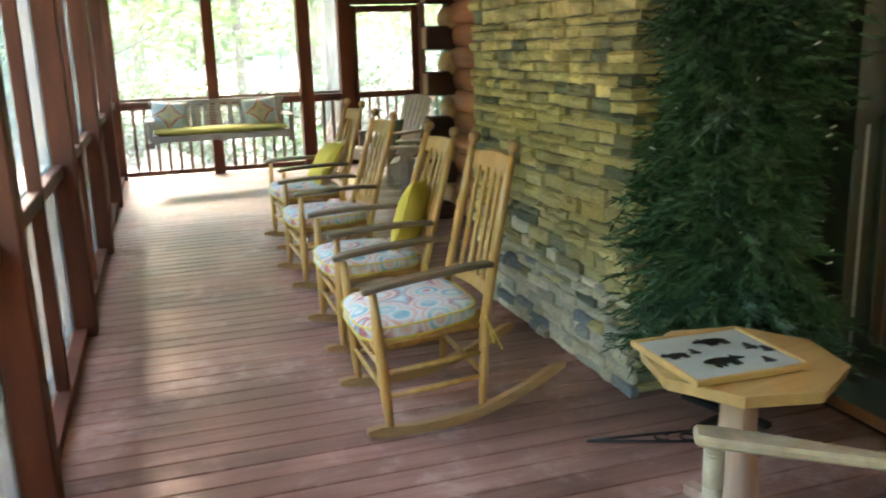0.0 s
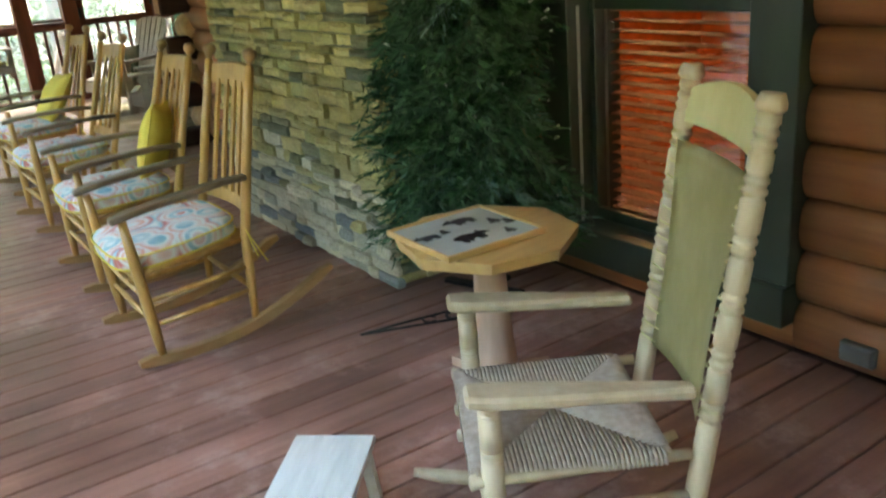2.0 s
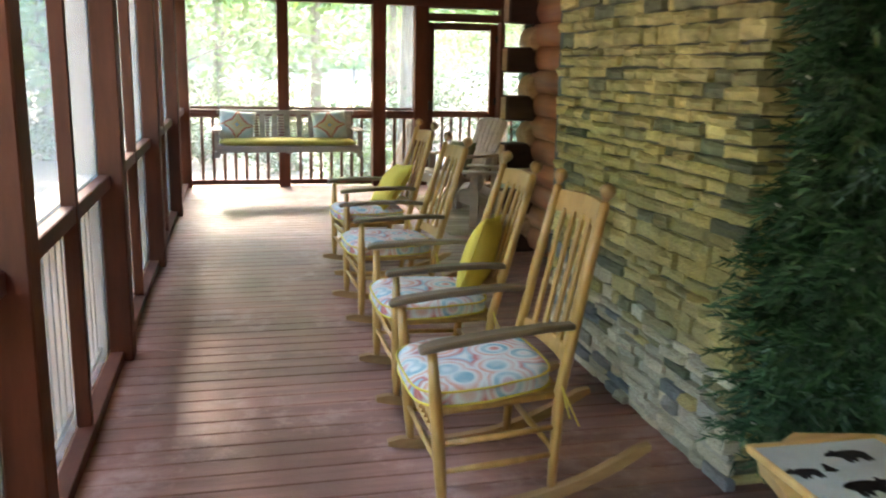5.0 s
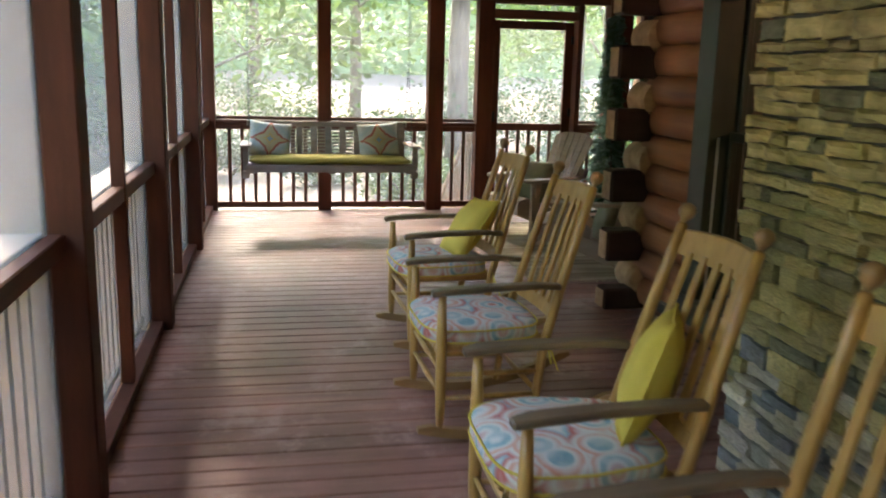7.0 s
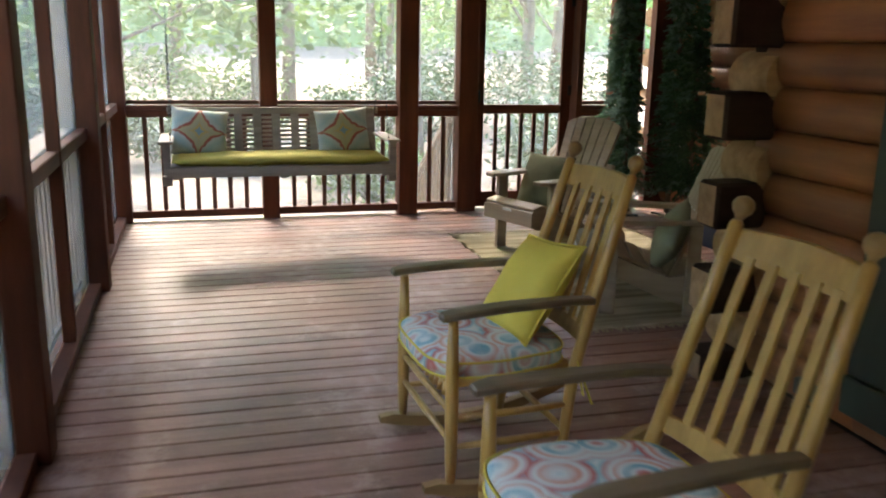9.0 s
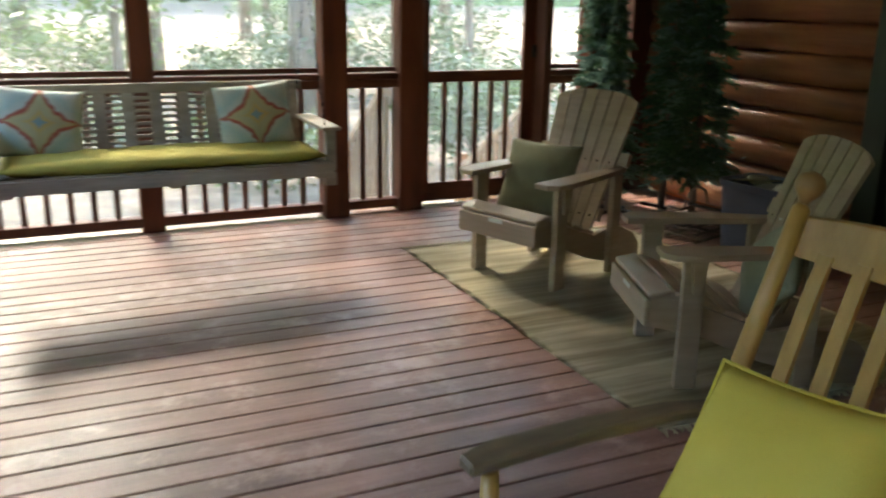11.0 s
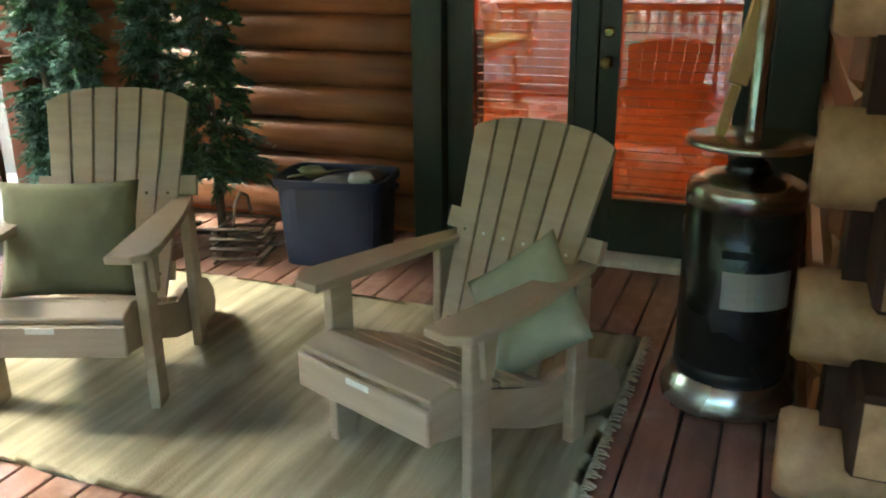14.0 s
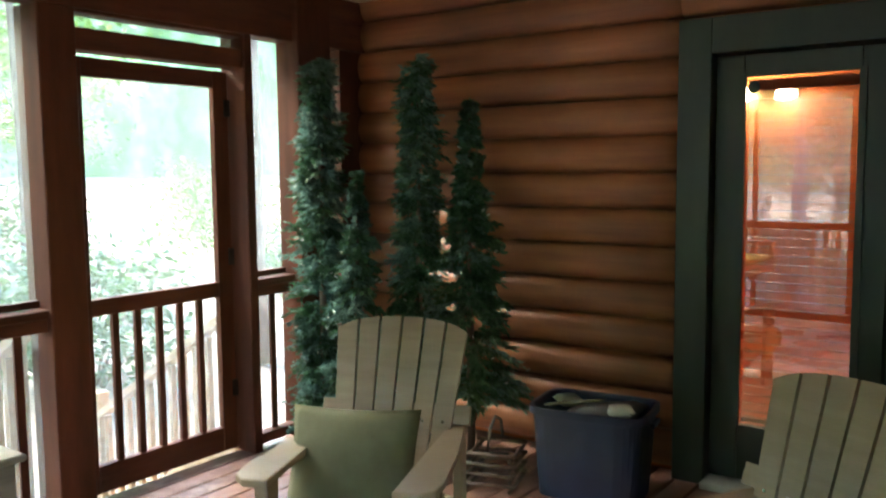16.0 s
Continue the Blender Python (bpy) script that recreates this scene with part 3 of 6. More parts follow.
def log_mesh(name, length, material, radius=0.105, depth=0.05):
    """A log with a rounded face towards -x, along y from 0."""
    bm = bmesh.new()
    prof = [(-depth * math.cos(a), H / 2 * 0.985 * math.sin(a)) for a in np.linspace(-math.pi / 2, math.pi / 2, 9)]
    prof += [(0.06, H / 2 * 0.985), (0.06, -H / 2 * 0.985)]
    n = max(2, int(length / 0.35))
    rings = [[bm.verts.new((x + 0.006 * noise.noise(Vector((k * 0.7, length, i * 0.3))), length * k / n, z)) for i, (x, z) in enumerate(prof)] for k in range(n + 1)]
    for r0, r1 in zip(rings, rings[1:]):
        for i in range(len(prof)):
            f = bm.faces.new((r0[i], r0[(i + 1) % len(prof)], r1[(i + 1) % len(prof)], r1[i]))
            f.smooth = i < 8
    bm.faces.new(rings[0][::-1])
    bm.faces.new(rings[-1])
    return mesh_of(name, bm, material)


def log_wall(parent, x, stretches, z_from=0.0, z_to=ZC):
    """stretches: (y0, y1, z0, z1) pieces of wall that are solid."""
    cache = {}
    for y0, y1, z0, z1 in stretches:
        z = z_from + H / 2
        while z < z_to:
            if z0 - 0.01 <= z <= z1 + 0.01:
                key = round(y1 - y0, 3)
                if key not in cache:
                    cache[key] = log_mesh("log", y1 - y0, M_LOG)
                shared("log", cache[key], parent, pose(x, y0, z))
            z += H


east = thing("wall_east", "orange-brown stained log house wall with rounded courses", "log wall", kind="structure")
W1 = (2.345, 3.58, 0.15, 2.2)          # window 1 with its trim: y0, y1, z0, z1
W2 = (5.95, 7.44, 0.15, 2.2)
log_wall(east, XE, [(YS, W1[0], 0, 3), (W1[1], W2[0], 0, 3), (W2[1], YC - 0.02, 0, 3), (W1[0], W1[1], 0, 0.15), (W2[0], W2[1], 0, 0.15), (W1[0], W1[1], 2.2, 3), (W2[0], W2[1], 2.2, 3)], 0.035)
for y0, y1, z0, z1 in ((YS, W1[0], 0, ZC), (W1[1], W2[0], 0, ZC), (W2[1], YC, 0, ZC), (W1[0], W1[1], 0, 0.15), (W2[0], W2[1], 0, 0.15), (W1[0], W1[1], 2.2, ZC), (W2[0], W2[1], 2.2, ZC)):
    boxed("wall_core", (XE + 0.061, XE + 0.2, y0, y1, z0, z1), M_ROOM, east)

corner = thing("wall_corner", "crossed log corner with square-cut log ends standing out", "log wall", kind="structure")
for k in range(7):
    z = 0.04 + 0.392 * k
    lo_z = max(0.0, z - 0.103)
    bm = bmesh.new()
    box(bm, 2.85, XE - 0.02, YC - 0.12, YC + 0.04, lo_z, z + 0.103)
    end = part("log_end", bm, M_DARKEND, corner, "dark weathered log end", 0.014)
    boxed("cut_face", (2.846, 2.854, YC - 0.104, YC + 0.024, lo_z + 0.014, z + 0.089), M_LOGEND, end)
    bm = bmesh.new()
    rod(bm, [(XE + 0.02, YC - 0.12, z + 0.16), (XE + 0.02, YC + 0.155, z + 0.16), (XE + 0.02, YC + 0.175, z + 0.16)], [0.118, 0.118, 0.106], 20)
    part("log_end", bm, M_LOGEND, corner, "pale tan rounded log end")
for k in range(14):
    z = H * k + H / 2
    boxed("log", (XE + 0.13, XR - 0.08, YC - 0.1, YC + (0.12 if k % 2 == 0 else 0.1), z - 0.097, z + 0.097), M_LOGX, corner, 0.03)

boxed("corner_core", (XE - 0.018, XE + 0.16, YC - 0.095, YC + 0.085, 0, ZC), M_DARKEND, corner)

recess = thing("wall_recess", "orange-brown stained log house wall beside the glazed doors", "log wall", kind="structure")
D1 = (8.35, 10.25, 0.0, 2.26)
log_wall(recess, XR, [(D1[1], YN + 0.12, 0, 3), (D1[0], D1[1], 2.27, 3)], 0.04)
boxed("wall_core", (XR + 0.061, XR + 0.2, D1[1], YN + 0.1, 0, ZC), M_ROOM, recess)
boxed("wall_core", (XR + 0.061, XR + 0.2, D1[0], D1[1], 2.26, ZC), M_ROOM, recess)
boxed("wall_core", (XR + 0.061, XR + 0.2, YC - 0.1, D1[0], 0, ZC), M_ROOM, recess)
for k in range(14):
    z = H * k + H / 2
    if k % 2 == 1:
        bm = bmesh.new()
        rod(bm, [(XR - 0.2, YN + 0.2, z), (XR + 0.05, YN + 0.2, z)], 0.088, 12)
        part("log_end", bm, M_LOGEND, recess)
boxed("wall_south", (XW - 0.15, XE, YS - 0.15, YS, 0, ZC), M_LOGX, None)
tagged(bpy.data.objects["wall_south"], "plain log wall closing the porch", "log wall", kind="structure")

# ---- the lit room behind the windows ----
room = thing("room", "orange pine room seen through the glass", "room", kind="structure")
boxed("room_floor", (XE + 0.2, 9.6, YS, YC - 0.1, -0.04, 0.0), M_ROOMFLOOR, room)
boxed("room_floor", (XR + 0.2, 9.6, YC - 0.099, YN, -0.04, 0.0), M_ROOMFLOOR, room)
boxed("room_wall", (XE + 0.2, XR + 0.06, YC - 0.16, YC - 0.101, -0.04, ZC), M_ROOM, room)
# added partition, keeps the other lamps' light out of the door room
boxed("room_wall", (XR + 0.061, 9.599, YC - 0.16, YC - 0.101, 0.001, ZC - 0.001), M_ROOM, room)
boxed("room_wall", (9.6, 9.7, YS, YN, -0.04, ZC), M_ROOM, room)
boxed("room_wall", (XE + 0.2, 9.6, YS - 0.1, YS, -0.04, ZC), M_ROOM, room)
boxed("room_wall", (XR + 0.2, 9.6, YN, YN + 0.1, -0.04, ZC), M_ROOM, room)
for x, yy, watts in ((6.2, 2.4, 0.75), (6.6, 6.4, 0.3), (7.4, 10.3, 0.05)):
    lamp = thing("ceiling_light", "warm round glass ceiling light in the house", "ceiling light", "room lights", pose(x, yy, ZC - 0.001))
    bm = bmesh.new()
    lathe(bm, [(0.14, 0), (0.15, -0.03), (0.1, -0.075), (0.02, -0.09)], 20)
    part("shade", bm, M_LAMP, lamp)
    ld = bpy.data.lights.new("room_light", "POINT")
    ld.energy, ld.color, ld.shadow_soft_size = watts, (1.0, 0.5, 0.2), 0.12
    new("room_light", ld).location = (x, yy, ZC - 0.25)


def blind(parent_name, x, y0, y1, z0, z1, angle, label, width=0.044):
    b = thing("window_blind", label, "blind", "blinds")
    bm = bmesh.new()
    z = z0
    while z < z1:
        bar(bm, (x, y0, z), (x, y1, z), width, 0.003, (math.sin(radians(angle)), 0, math.cos(radians(angle))))
        z += 0.043
    part("slats", bm, M_BLIND, b)
    boxed("head_rail", (x - 0.025, x + 0.025, y0, y1, z1, z1 + 0.05), M_BLIND, b)
    boxed("bottom_bar", (x - 0.02, x + 0.02, y0, y1, z0 - 0.05, z0 - 0.03), M_BLIND, b)


def house_window(name, y0, y1, z0, z1, label):
    """A double-hung window in the east wall inside a broad green surround."""
    w = thing(name, label, "window", kind="structure")
    t = 0.19
    x0, x1 = XE - 0.1, XE + 0.2
    boxed("trim", (x0, x1, y0, y0 + t - 0.002, z0 + 0.15, z1 - 0.17), M_GREEN, w, 0.004)
    boxed("trim", (x0, x1, y1 - t + 0.002, y1, z0 + 0.15, z1 - 0.17), M_GREEN, w, 0.004)
    boxed("trim", (x0, x1, y0, y1, z1 - 0.168, z1), M_GREEN, w, 0.004)
    boxed("window_sill", (x0 - 0.02, x1, y0, y1, z0, z0 + 0.148), M_GREEN, w, 0.004)
    a, b, lo, hi = y0 + t, y1 - t, z0 + 0.15, z1 - 0.17
    mid = 1.21
    for nm, xs, za, zb in (("lower_sash", XE + 0.02, lo, mid + 0.03), ("upper_sash", XE + 0.06, mid - 0.02, hi)):
        s = thing(nm, "", "", m=None)
        s.parent = w
        for d2 in ((xs, xs + 0.035, a, a + 0.028, za, zb), (xs, xs + 0.035, b - 0.028, b, za, zb), (xs, xs + 0.035, a + 0.029, b - 0.029, za, za + 0.05), (xs, xs + 0.035, a + 0.029, b - 0.029, zb - 0.05, zb)):
            boxed("sash_bar", d2, M_GREEN, s, 0.003)
        pane(xs + 0.016, a + 0.02, b - 0.02, za + 0.03, zb - 0.03, s)
    boxed("screen_track", (XE - 0.05, XE - 0.034, b - 0.001, b + 0.03, lo, mid), M_TRACK, w, 0.0, "white aluminium screen track")
    return w


house_window("window_1", *W1, "dark green framed sash window of the lit house")
house_window("window_2", *W2, "dark green framed sash window with blind half down")
blind("a", XE + 0.15, W1[0] + 0.2, W1[1] - 0.2, 0.36, 1.96, -10, "pale wooden venetian blind with open slats")
blind("b", XE + 0.15, W2[0] + 0.2, W2[1] - 0.2, 0.36, 1.96, -25, "pale wooden venetian blind with tilted slats")

# ---- glazed double doors ----
french = thing("door_2", "dark green double doors with full glass and brass knobs", "glazed door", kind="structure")
fx0, fx1 = XR - 0.07, XR + 0.2
boxed("door_frame", (fx0, fx1, D1[1] - 0.16, D1[1], 0, D1[3]), M_GREEN, french, 0.004)
boxed("door_frame", (fx0, fx1, D1[0], D1[0] + 0.215, 0, D1[3]), M_GREEN, french, 0.004)
boxed("door_frame", (fx0, fx1, D1[0] + 0.216, D1[1] - 0.161, 2.09, D1[3]), M_GREEN, french, 0.004)
boxed("threshold", (XR - 0.13, XR + 0.15, D1[0], D1[1] - 0.161, 0.0, 0.035), M_WHITE, french, 0.004, "pale weathered threshold")
for a, b in ((9.33, 10.085), (8.575, 9.32)):
    leaf = thing("door_leaf", "", "", m=None)
    leaf.parent = french
    g0, g1 = (a + 0.12, b - 0.13) if a > 9 else (a + 0.12, b - 0.085)
    xs = XR + 0.0
    for dd in ((xs, xs + 0.045, a, g0, 0.04, 2.08), (xs, xs + 0.045, g1, b, 0.04, 2.08), (xs + 0.001, xs + 0.044, g0 + 0.001, g1 - 0.001, 0.04, 0.31), (xs + 0.001, xs + 0.044, g0 + 0.001, g1 - 0.001, 1.98, 2.08)):
        boxed("stile", dd, M_GREEN, leaf, 0.003)
    for dd in ((xs - 0.012, xs - 0.001, g0 - 0.02, g0 + 0.01, 0.3, 1.99), (xs - 0.012, xs - 0.001, g1 - 0.01, g1 + 0.02, 0.3, 1.99)):
        boxed("glazing_bead", dd, M_GREEN, leaf)
    pane(xs + 0.022, g0 - 0.01, g1 + 0.01, 0.3, 1.99, leaf)
    blind("c", XR + 0.1, g0, g1, 0.36, 1.92, -2, "pale narrow venetian blind behind the door glass", 0.022)
boxed("door_stop", (XR + 0.047, XR + 0.062, 9.285, 9.365, 0.036, 2.089), M_GREEN, french)
boxed("door_stop", (XR + 0.047, XR + 0.062, 8.567, 8.62, 0.036, 2.089), M_GREEN, french)
boxed("door_stop", (XR + 0.047, XR + 0.062, 10.05, 10.086, 0.036, 2.089), M_GREEN, french)
boxed("door_stop", (XR + 0.063, XR + 0.078, 8.568, 10.085, 2.02, 2.089), M_GREEN, french)
boxed("door_stop", (XR + 0.063, XR + 0.078, 8.568, 10.085, 0.036, 0.12), M_GREEN, french)
for z in (0.966, 1.102):
    bm = bmesh.new()
    lathe(bm, [(0.028, 0), (0.028, 0.008), (0.01, 0.014), (0.01, 0.035), (0.026, 0.05), (0.026, 0.065), (0.01, 0.075)] if z < 1.0 else [(0.027, 0), (0.027, 0.012), (0.016, 0.02)], 16)
    k = part("knob", bm, M_BRASS, french)
    k.matrix_basis = pose(XR, 9.278, z, 0, -90, 0)

sticker = thing("door_sticker", "small round dark green sticker on the door glass", "sticker", m=pose(XR + 0.018, 9.915, 1.93, 0, -90, 0))
bm = bmesh.new()
lathe(bm, [(0.026, 0), (0.028, 0.001), (0.026, 0.002)], 24)
part("disc", bm, M_GREEN, sticker)

# ---- stone chimney breast ----
SX, SY0, SY1 = 2.435, 3.97, 5.86
chim = thing("wall_chimney", "stacked ledger stone chimney breast in yellow-tan and blue-grey", "stone wall", kind="structure")
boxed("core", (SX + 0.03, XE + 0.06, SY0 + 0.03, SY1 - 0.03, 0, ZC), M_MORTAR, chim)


# ---- rocking chairs ----
def rocking_chair(m, label):
    """Slatted porch rocker; it faces -x, its rockers touch the floor a little ahead of the middle."""
    c = thing("rocking_chair", label, "rocking chair", "porch rocking chairs", m)
    rock = lambda x: (x + 0.12) ** 2 / 2.3
    for s in (-1, 1):
        bm = bmesh.new()
        n, prev = 16, None
        for i in range(n + 1):
            x = -0.45 + 0.93 * i / n
            taper = 0.5 if i in (0, n) else 1.0
            z = rock(x)
            ring = [bm.verts.new(p) for p in ((x, s * 0.29 - 0.018, z), (x, s * 0.29 + 0.018, z), (x, s * 0.29 + 0.018, z + 0.046 * taper), (x, s * 0.29 - 0.018, z + 0.046 * taper))]
            if prev:
                for k in range(4):
                    bm.faces.new((prev[k], prev[(k + 1) % 4], ring[(k + 1) % 4], ring[k]))
            else:
                bm.faces.new(ring)
            prev = ring
        bm.faces.new(prev)
        part("rocker", bm, M_ROCK, c)
        bm = bmesh.new()
        rod(bm, [(-0.35, s * 0.29, 0.06), (-0.35, s * 0.29, 0.16), (-0.35, s * 0.288, 0.3), (-0.35, s * 0.285, 0.5), (-0.35, s * 0.285, 0.67)], [0.016, 0.022, 0.024, 0.023, 0.017], 10)
        part("front_leg", bm, M_OAK, c)
        bm = bmesh.new()
        rod(bm, [(0.08, s * 0.275, 0.05), (0.1, s * 0.27, 0.2), (0.13, s * 0.262, 0.43), (0.235, s * 0.245, 0.8), (0.335, s * 0.23, 1.13), (0.338, s * 0.229, 1.14)], [0.017, 0.021, 0.023, 0.022, 0.019, 0.011], 10)
        post = part("back_post", bm, M_OAK, c)
        bm = bmesh.new()
        rod(bm, [(0.338, s * 0.229, 1.14), (0.341, s * 0.229, 1.15), (0.345, s * 0.228, 1.163), (0.35, s * 0.228, 1.18), (0.355, s * 0.228, 1.197), (0.358, s * 0.228, 1.206)], [0.01, 0.014, 0.026, 0.031, 0.024, 0.006], 12)
        part("finial", bm, M_ROCK, post)
        bm = bmesh.new()
        pts = [(-0.4, 0.0, 0.672, 0.05), (-0.34, 0.0, 0.682, 0.074), (-0.15, -0.006, 0.69, 0.068), (0.08, -0.016, 0.69, 0.056), (0.19, -0.026, 0.68, 0.046)]
        prev = None
        for x, dy, z, w in pts:
            yy = s * (0.295 + dy)
            ring = [bm.verts.new(p) for p in ((x, yy - w / 2, z), (x, yy + w / 2, z), (x, yy + w / 2, z + 0.026), (x, yy - w / 2, z + 0.026))]
            if prev:
                for k in range(4):
                    bm.faces.new((prev[k], prev[(k + 1) % 4], ring[(k + 1) % 4], ring[k]))
            else:
                bm.faces.new(ring)
            prev = ring
        bm.faces.new(prev)
        part("armrest", bm, M_OAK_ARM, c, "grey worn armrest", 0.006)
        for z in (0.2, 0.31):
            bm = bmesh.new()
            rod(bm, [(-0.35, s * 0.285, z), (-0.12, s * 0.282, z - 0.005), (0.11, s * 0.268, z - 0.01)], [0.01, 0.014, 0.01], 8)
            part("side_stretcher", bm, M_OAK, c)
    for x, w, zz in ((-0.35, 0.285, (0.22, 0.33)), (0.1, 0.27, (0.2,))):
        for z in zz:
            bm = bmesh.new()
            rod(bm, [(x, -w, z), (x, 0, z), (x, w, z)], [0.01, 0.014, 0.01], 8)
            part("stretcher", bm, M_OAK, c)
    bm = bmesh.new()
    rod(bm, [(-0.35, -0.285, 0.4), (-0.35, 0.285, 0.4)], 0.016, 8)
    part("seat_rail", bm, M_OAK, c)
    bm = bmesh.new()
    rod(bm, [(0.14, -0.262, 0.4), (0.14, 0.262, 0.4)], 0.016, 8)
    part("seat_rail", bm, M_OAK, c)
    bm = bmesh.new()
    for i in range(13):
        yy = -0.27 + 0.54 * i / 12
        rod(bm, [(-0.372, yy, 0.4), (-0.37, yy, 0.428), (-0.3, yy, 0.434), (0.15, yy * 0.94, 0.424)], [0.014, 0.017, 0.017, 0.014], 6)
    part("slat_seat", bm, M_OAK, c, "rounded oak seat slats")
    for z, h, b in ((0.545, 0.06, 0.0), (1.075, 0.1, 0.02)):
        bm = bmesh.new()
        prev = None
        for i in range(9):
            u = i / 4 - 1
            x = 0.165 + (z - 0.545) * 0.295 + 0.03 * (1 - u * u)
            yy = u * (0.255 - (z - 0.43) * 0.04)
            hh = h * (0.8 + 0.2 * (1 - u * u))
            lean = 0.295 * hh
            ring = [bm.verts.new(p) for p in ((x - 0.01, yy, z - hh / 2), (x + 0.01, yy, z - hh / 2), (x + 0.01 + lean, yy, z + hh / 2), (x - 0.01 + lean, yy, z + hh / 2))]
            if prev:
                for k in range(4):
                    bm.faces.new((prev[k], prev[(k + 1) % 4], ring[(k + 1) % 4], ring[k]))
            else:
                bm.faces.new(ring)
            prev = ring
        bm.faces.new(prev)
        part("back_rail", bm, M_OAK, c, "", 0.003)
    for i in range(5):
        u = (i - 2) / 2.95
        b = 0.028 * (1 - u * u)
        bm = bmesh.new()
        pts = [(0.175 + b, u * 0.25, 0.56), (0.23 + b, u * 0.243, 0.75), (0.285 + b, u * 0.236, 0.94), (0.32 + b, u * 0.23, 1.05)]
        for p, q in zip(pts, pts[1:]):
            bar(bm, p, q, 0.032, 0.012, (1, 0, -0.4))
        part("back_slat", bm, M_OAK, c)
    return c


def seat_cushion(m):
    c = thing("seat_cushion", "floral print chair cushion with yellow piping and ties", "cushion", "rocker cushions", m)
    bm = bmesh.new()
    ring = []
    n = 40
    for lev, (z, k) in enumerate(((-0.01, 0.93), (0.005, 1.0), (0.05, 1.0), (0.068, 0.93), (0.078, 0.75), (0.084, 0.4))):
        row = []
        for i in range(n):
            a = 2 * math.pi * i / n
            ca, sa = math.cos(a), math.sin(a)
            e = 0.5
            x = (0.26 * math.copysign(abs(ca) ** e, ca) - 0.025) * k
            yy = (0.275 - 0.02 * (x > 0)) * math.copysign(abs(sa) ** e, sa) * k
            row.append(bm.verts.new((x, yy, z + 0.004 * noise.noise(Vector((x * 12, yy * 12, 1))))))
        ring.append(row)
    for r0, r1 in zip(ring, ring[1:]):
        for i in range(n):
            f = bm.faces.new((r0[i], r0[(i + 1) % n], r1[(i + 1) % n], r1[i]))
            f.smooth = True
    bm.faces.new(ring[0][::-1])
    f = bm.faces.new(ring[-1])
    part("pad", bm, M_FLORAL, c)
    for z in (0.003, 0.053):
        bm = bmesh.new()
        pts = []
        for i in range(n + 1):
            a = 2 * math.pi * i / n
            ca, sa = math.cos(a), math.sin(a)
            x = 0.262 * math.copysign(abs(ca) ** 0.5, ca) - 0.025
            pts.append((x, (0.277 - 0.02 * (x > 0)) * math.copysign(abs(sa) ** 0.5, sa), z))
        rod(bm, pts, 0.0045, 6)
        part("piping", bm, M_YELLOW, c, "yellow piping")
    for s in (-1, 1):
        for k in (0, 1):
            bm = bmesh.new()
            bar(bm, (0.23, s * 0.27, 0.02), (0.25 + 0.03 * k, s * (0.295 + 0.01 * k), -0.1 - 0.03 * k), 0.014, 0.003, (1, 0, 0))
            part("tie", bm, M_YELLOW, c, "yellow tie ribbon")
    return c


def throw_pillow(m, w, h, t, material, label, group="throw pillows", piping=None):
    p = thing("throw_pillow", label, "pillow", group, m)
    bm = bmesh.new()
    cushion(bm, w, h, t)
    part("cover", bm, material, p)
    if piping is not None:
        bm = bmesh.new()
        pts = []
        for u0, v0, u1, v1 in ((-1, -1, 1, -1), (1, -1, 1, 1), (1, 1, -1, 1), (-1, 1, -1, -1)):
            for k in range(10):
                u, v = u0 + (u1 - u0) * k / 10, v0 + (v1 - v0) * k / 10
                pts.append((w / 2 * u * (1 - 0.06 * (1 - v * v)), 0, h / 2 * v * (1 - 0.06 * (1 - u * u))))
        pts.append(pts[0])
        rod(bm, pts, 0.005, 6)
        part("piping", bm, piping, p)
    return p


chairs = [(1.69, 4.265, 0, 0.94, 4.5), (1.705, 5.26, 0, 0.935, 0.6), (1.715, 6.568, 2, 0.935, 0.0), (1.765, 7.716, 3, 0.945, 0.0)]   # x, y, turn, height, rocked forward


def chair_pose(x, y, rz, rock):
    return pose(x, y, -0.003 * rock / 4, 0, 0, rz) @ pose(-0.16, 0, 0, 0, -rock, 0) @ pose(0.16, 0, 0)


for i, (x, y, rz, sc, rock) in enumerate(chairs):
    m = chair_pose(x, y, rz, rock)
    if i == 0:
        first = rocking_chair(m, "honey oak rocking chair with slatted back and grey arms")
        first.scale = (0.95, 0.98, sc)
        pad = seat_cushion(m @ pose(-0.105, 0, 0.447 * sc))
    else:
        copy_thing(first, m).scale = (0.95, 0.98, sc)
        copy_thing(pad, m @ pose(-0.105, 0, 0.447 * sc))
for i in (1, 3):
    x, y, rz, sc, rock = chairs[i]
    px, pz, lean, size, turn = (0.135, 0.645, 18, 0.4, 60) if i == 1 else (0.055, 0.64, 36, 0.4, 90)
    throw_pillow(chair_pose(x, y, rz, rock) @ pose(px, 0.0, pz, 0, 0, turn) @ pose(0, 0, 0, lean, 0, 0) @ pose(0, 0, 0, 0, 7, 0), size, size, 0.15, M_YELLOW, "bright yellow square pillow leaning on the chair back", "yellow pillows", M_YELLOW)


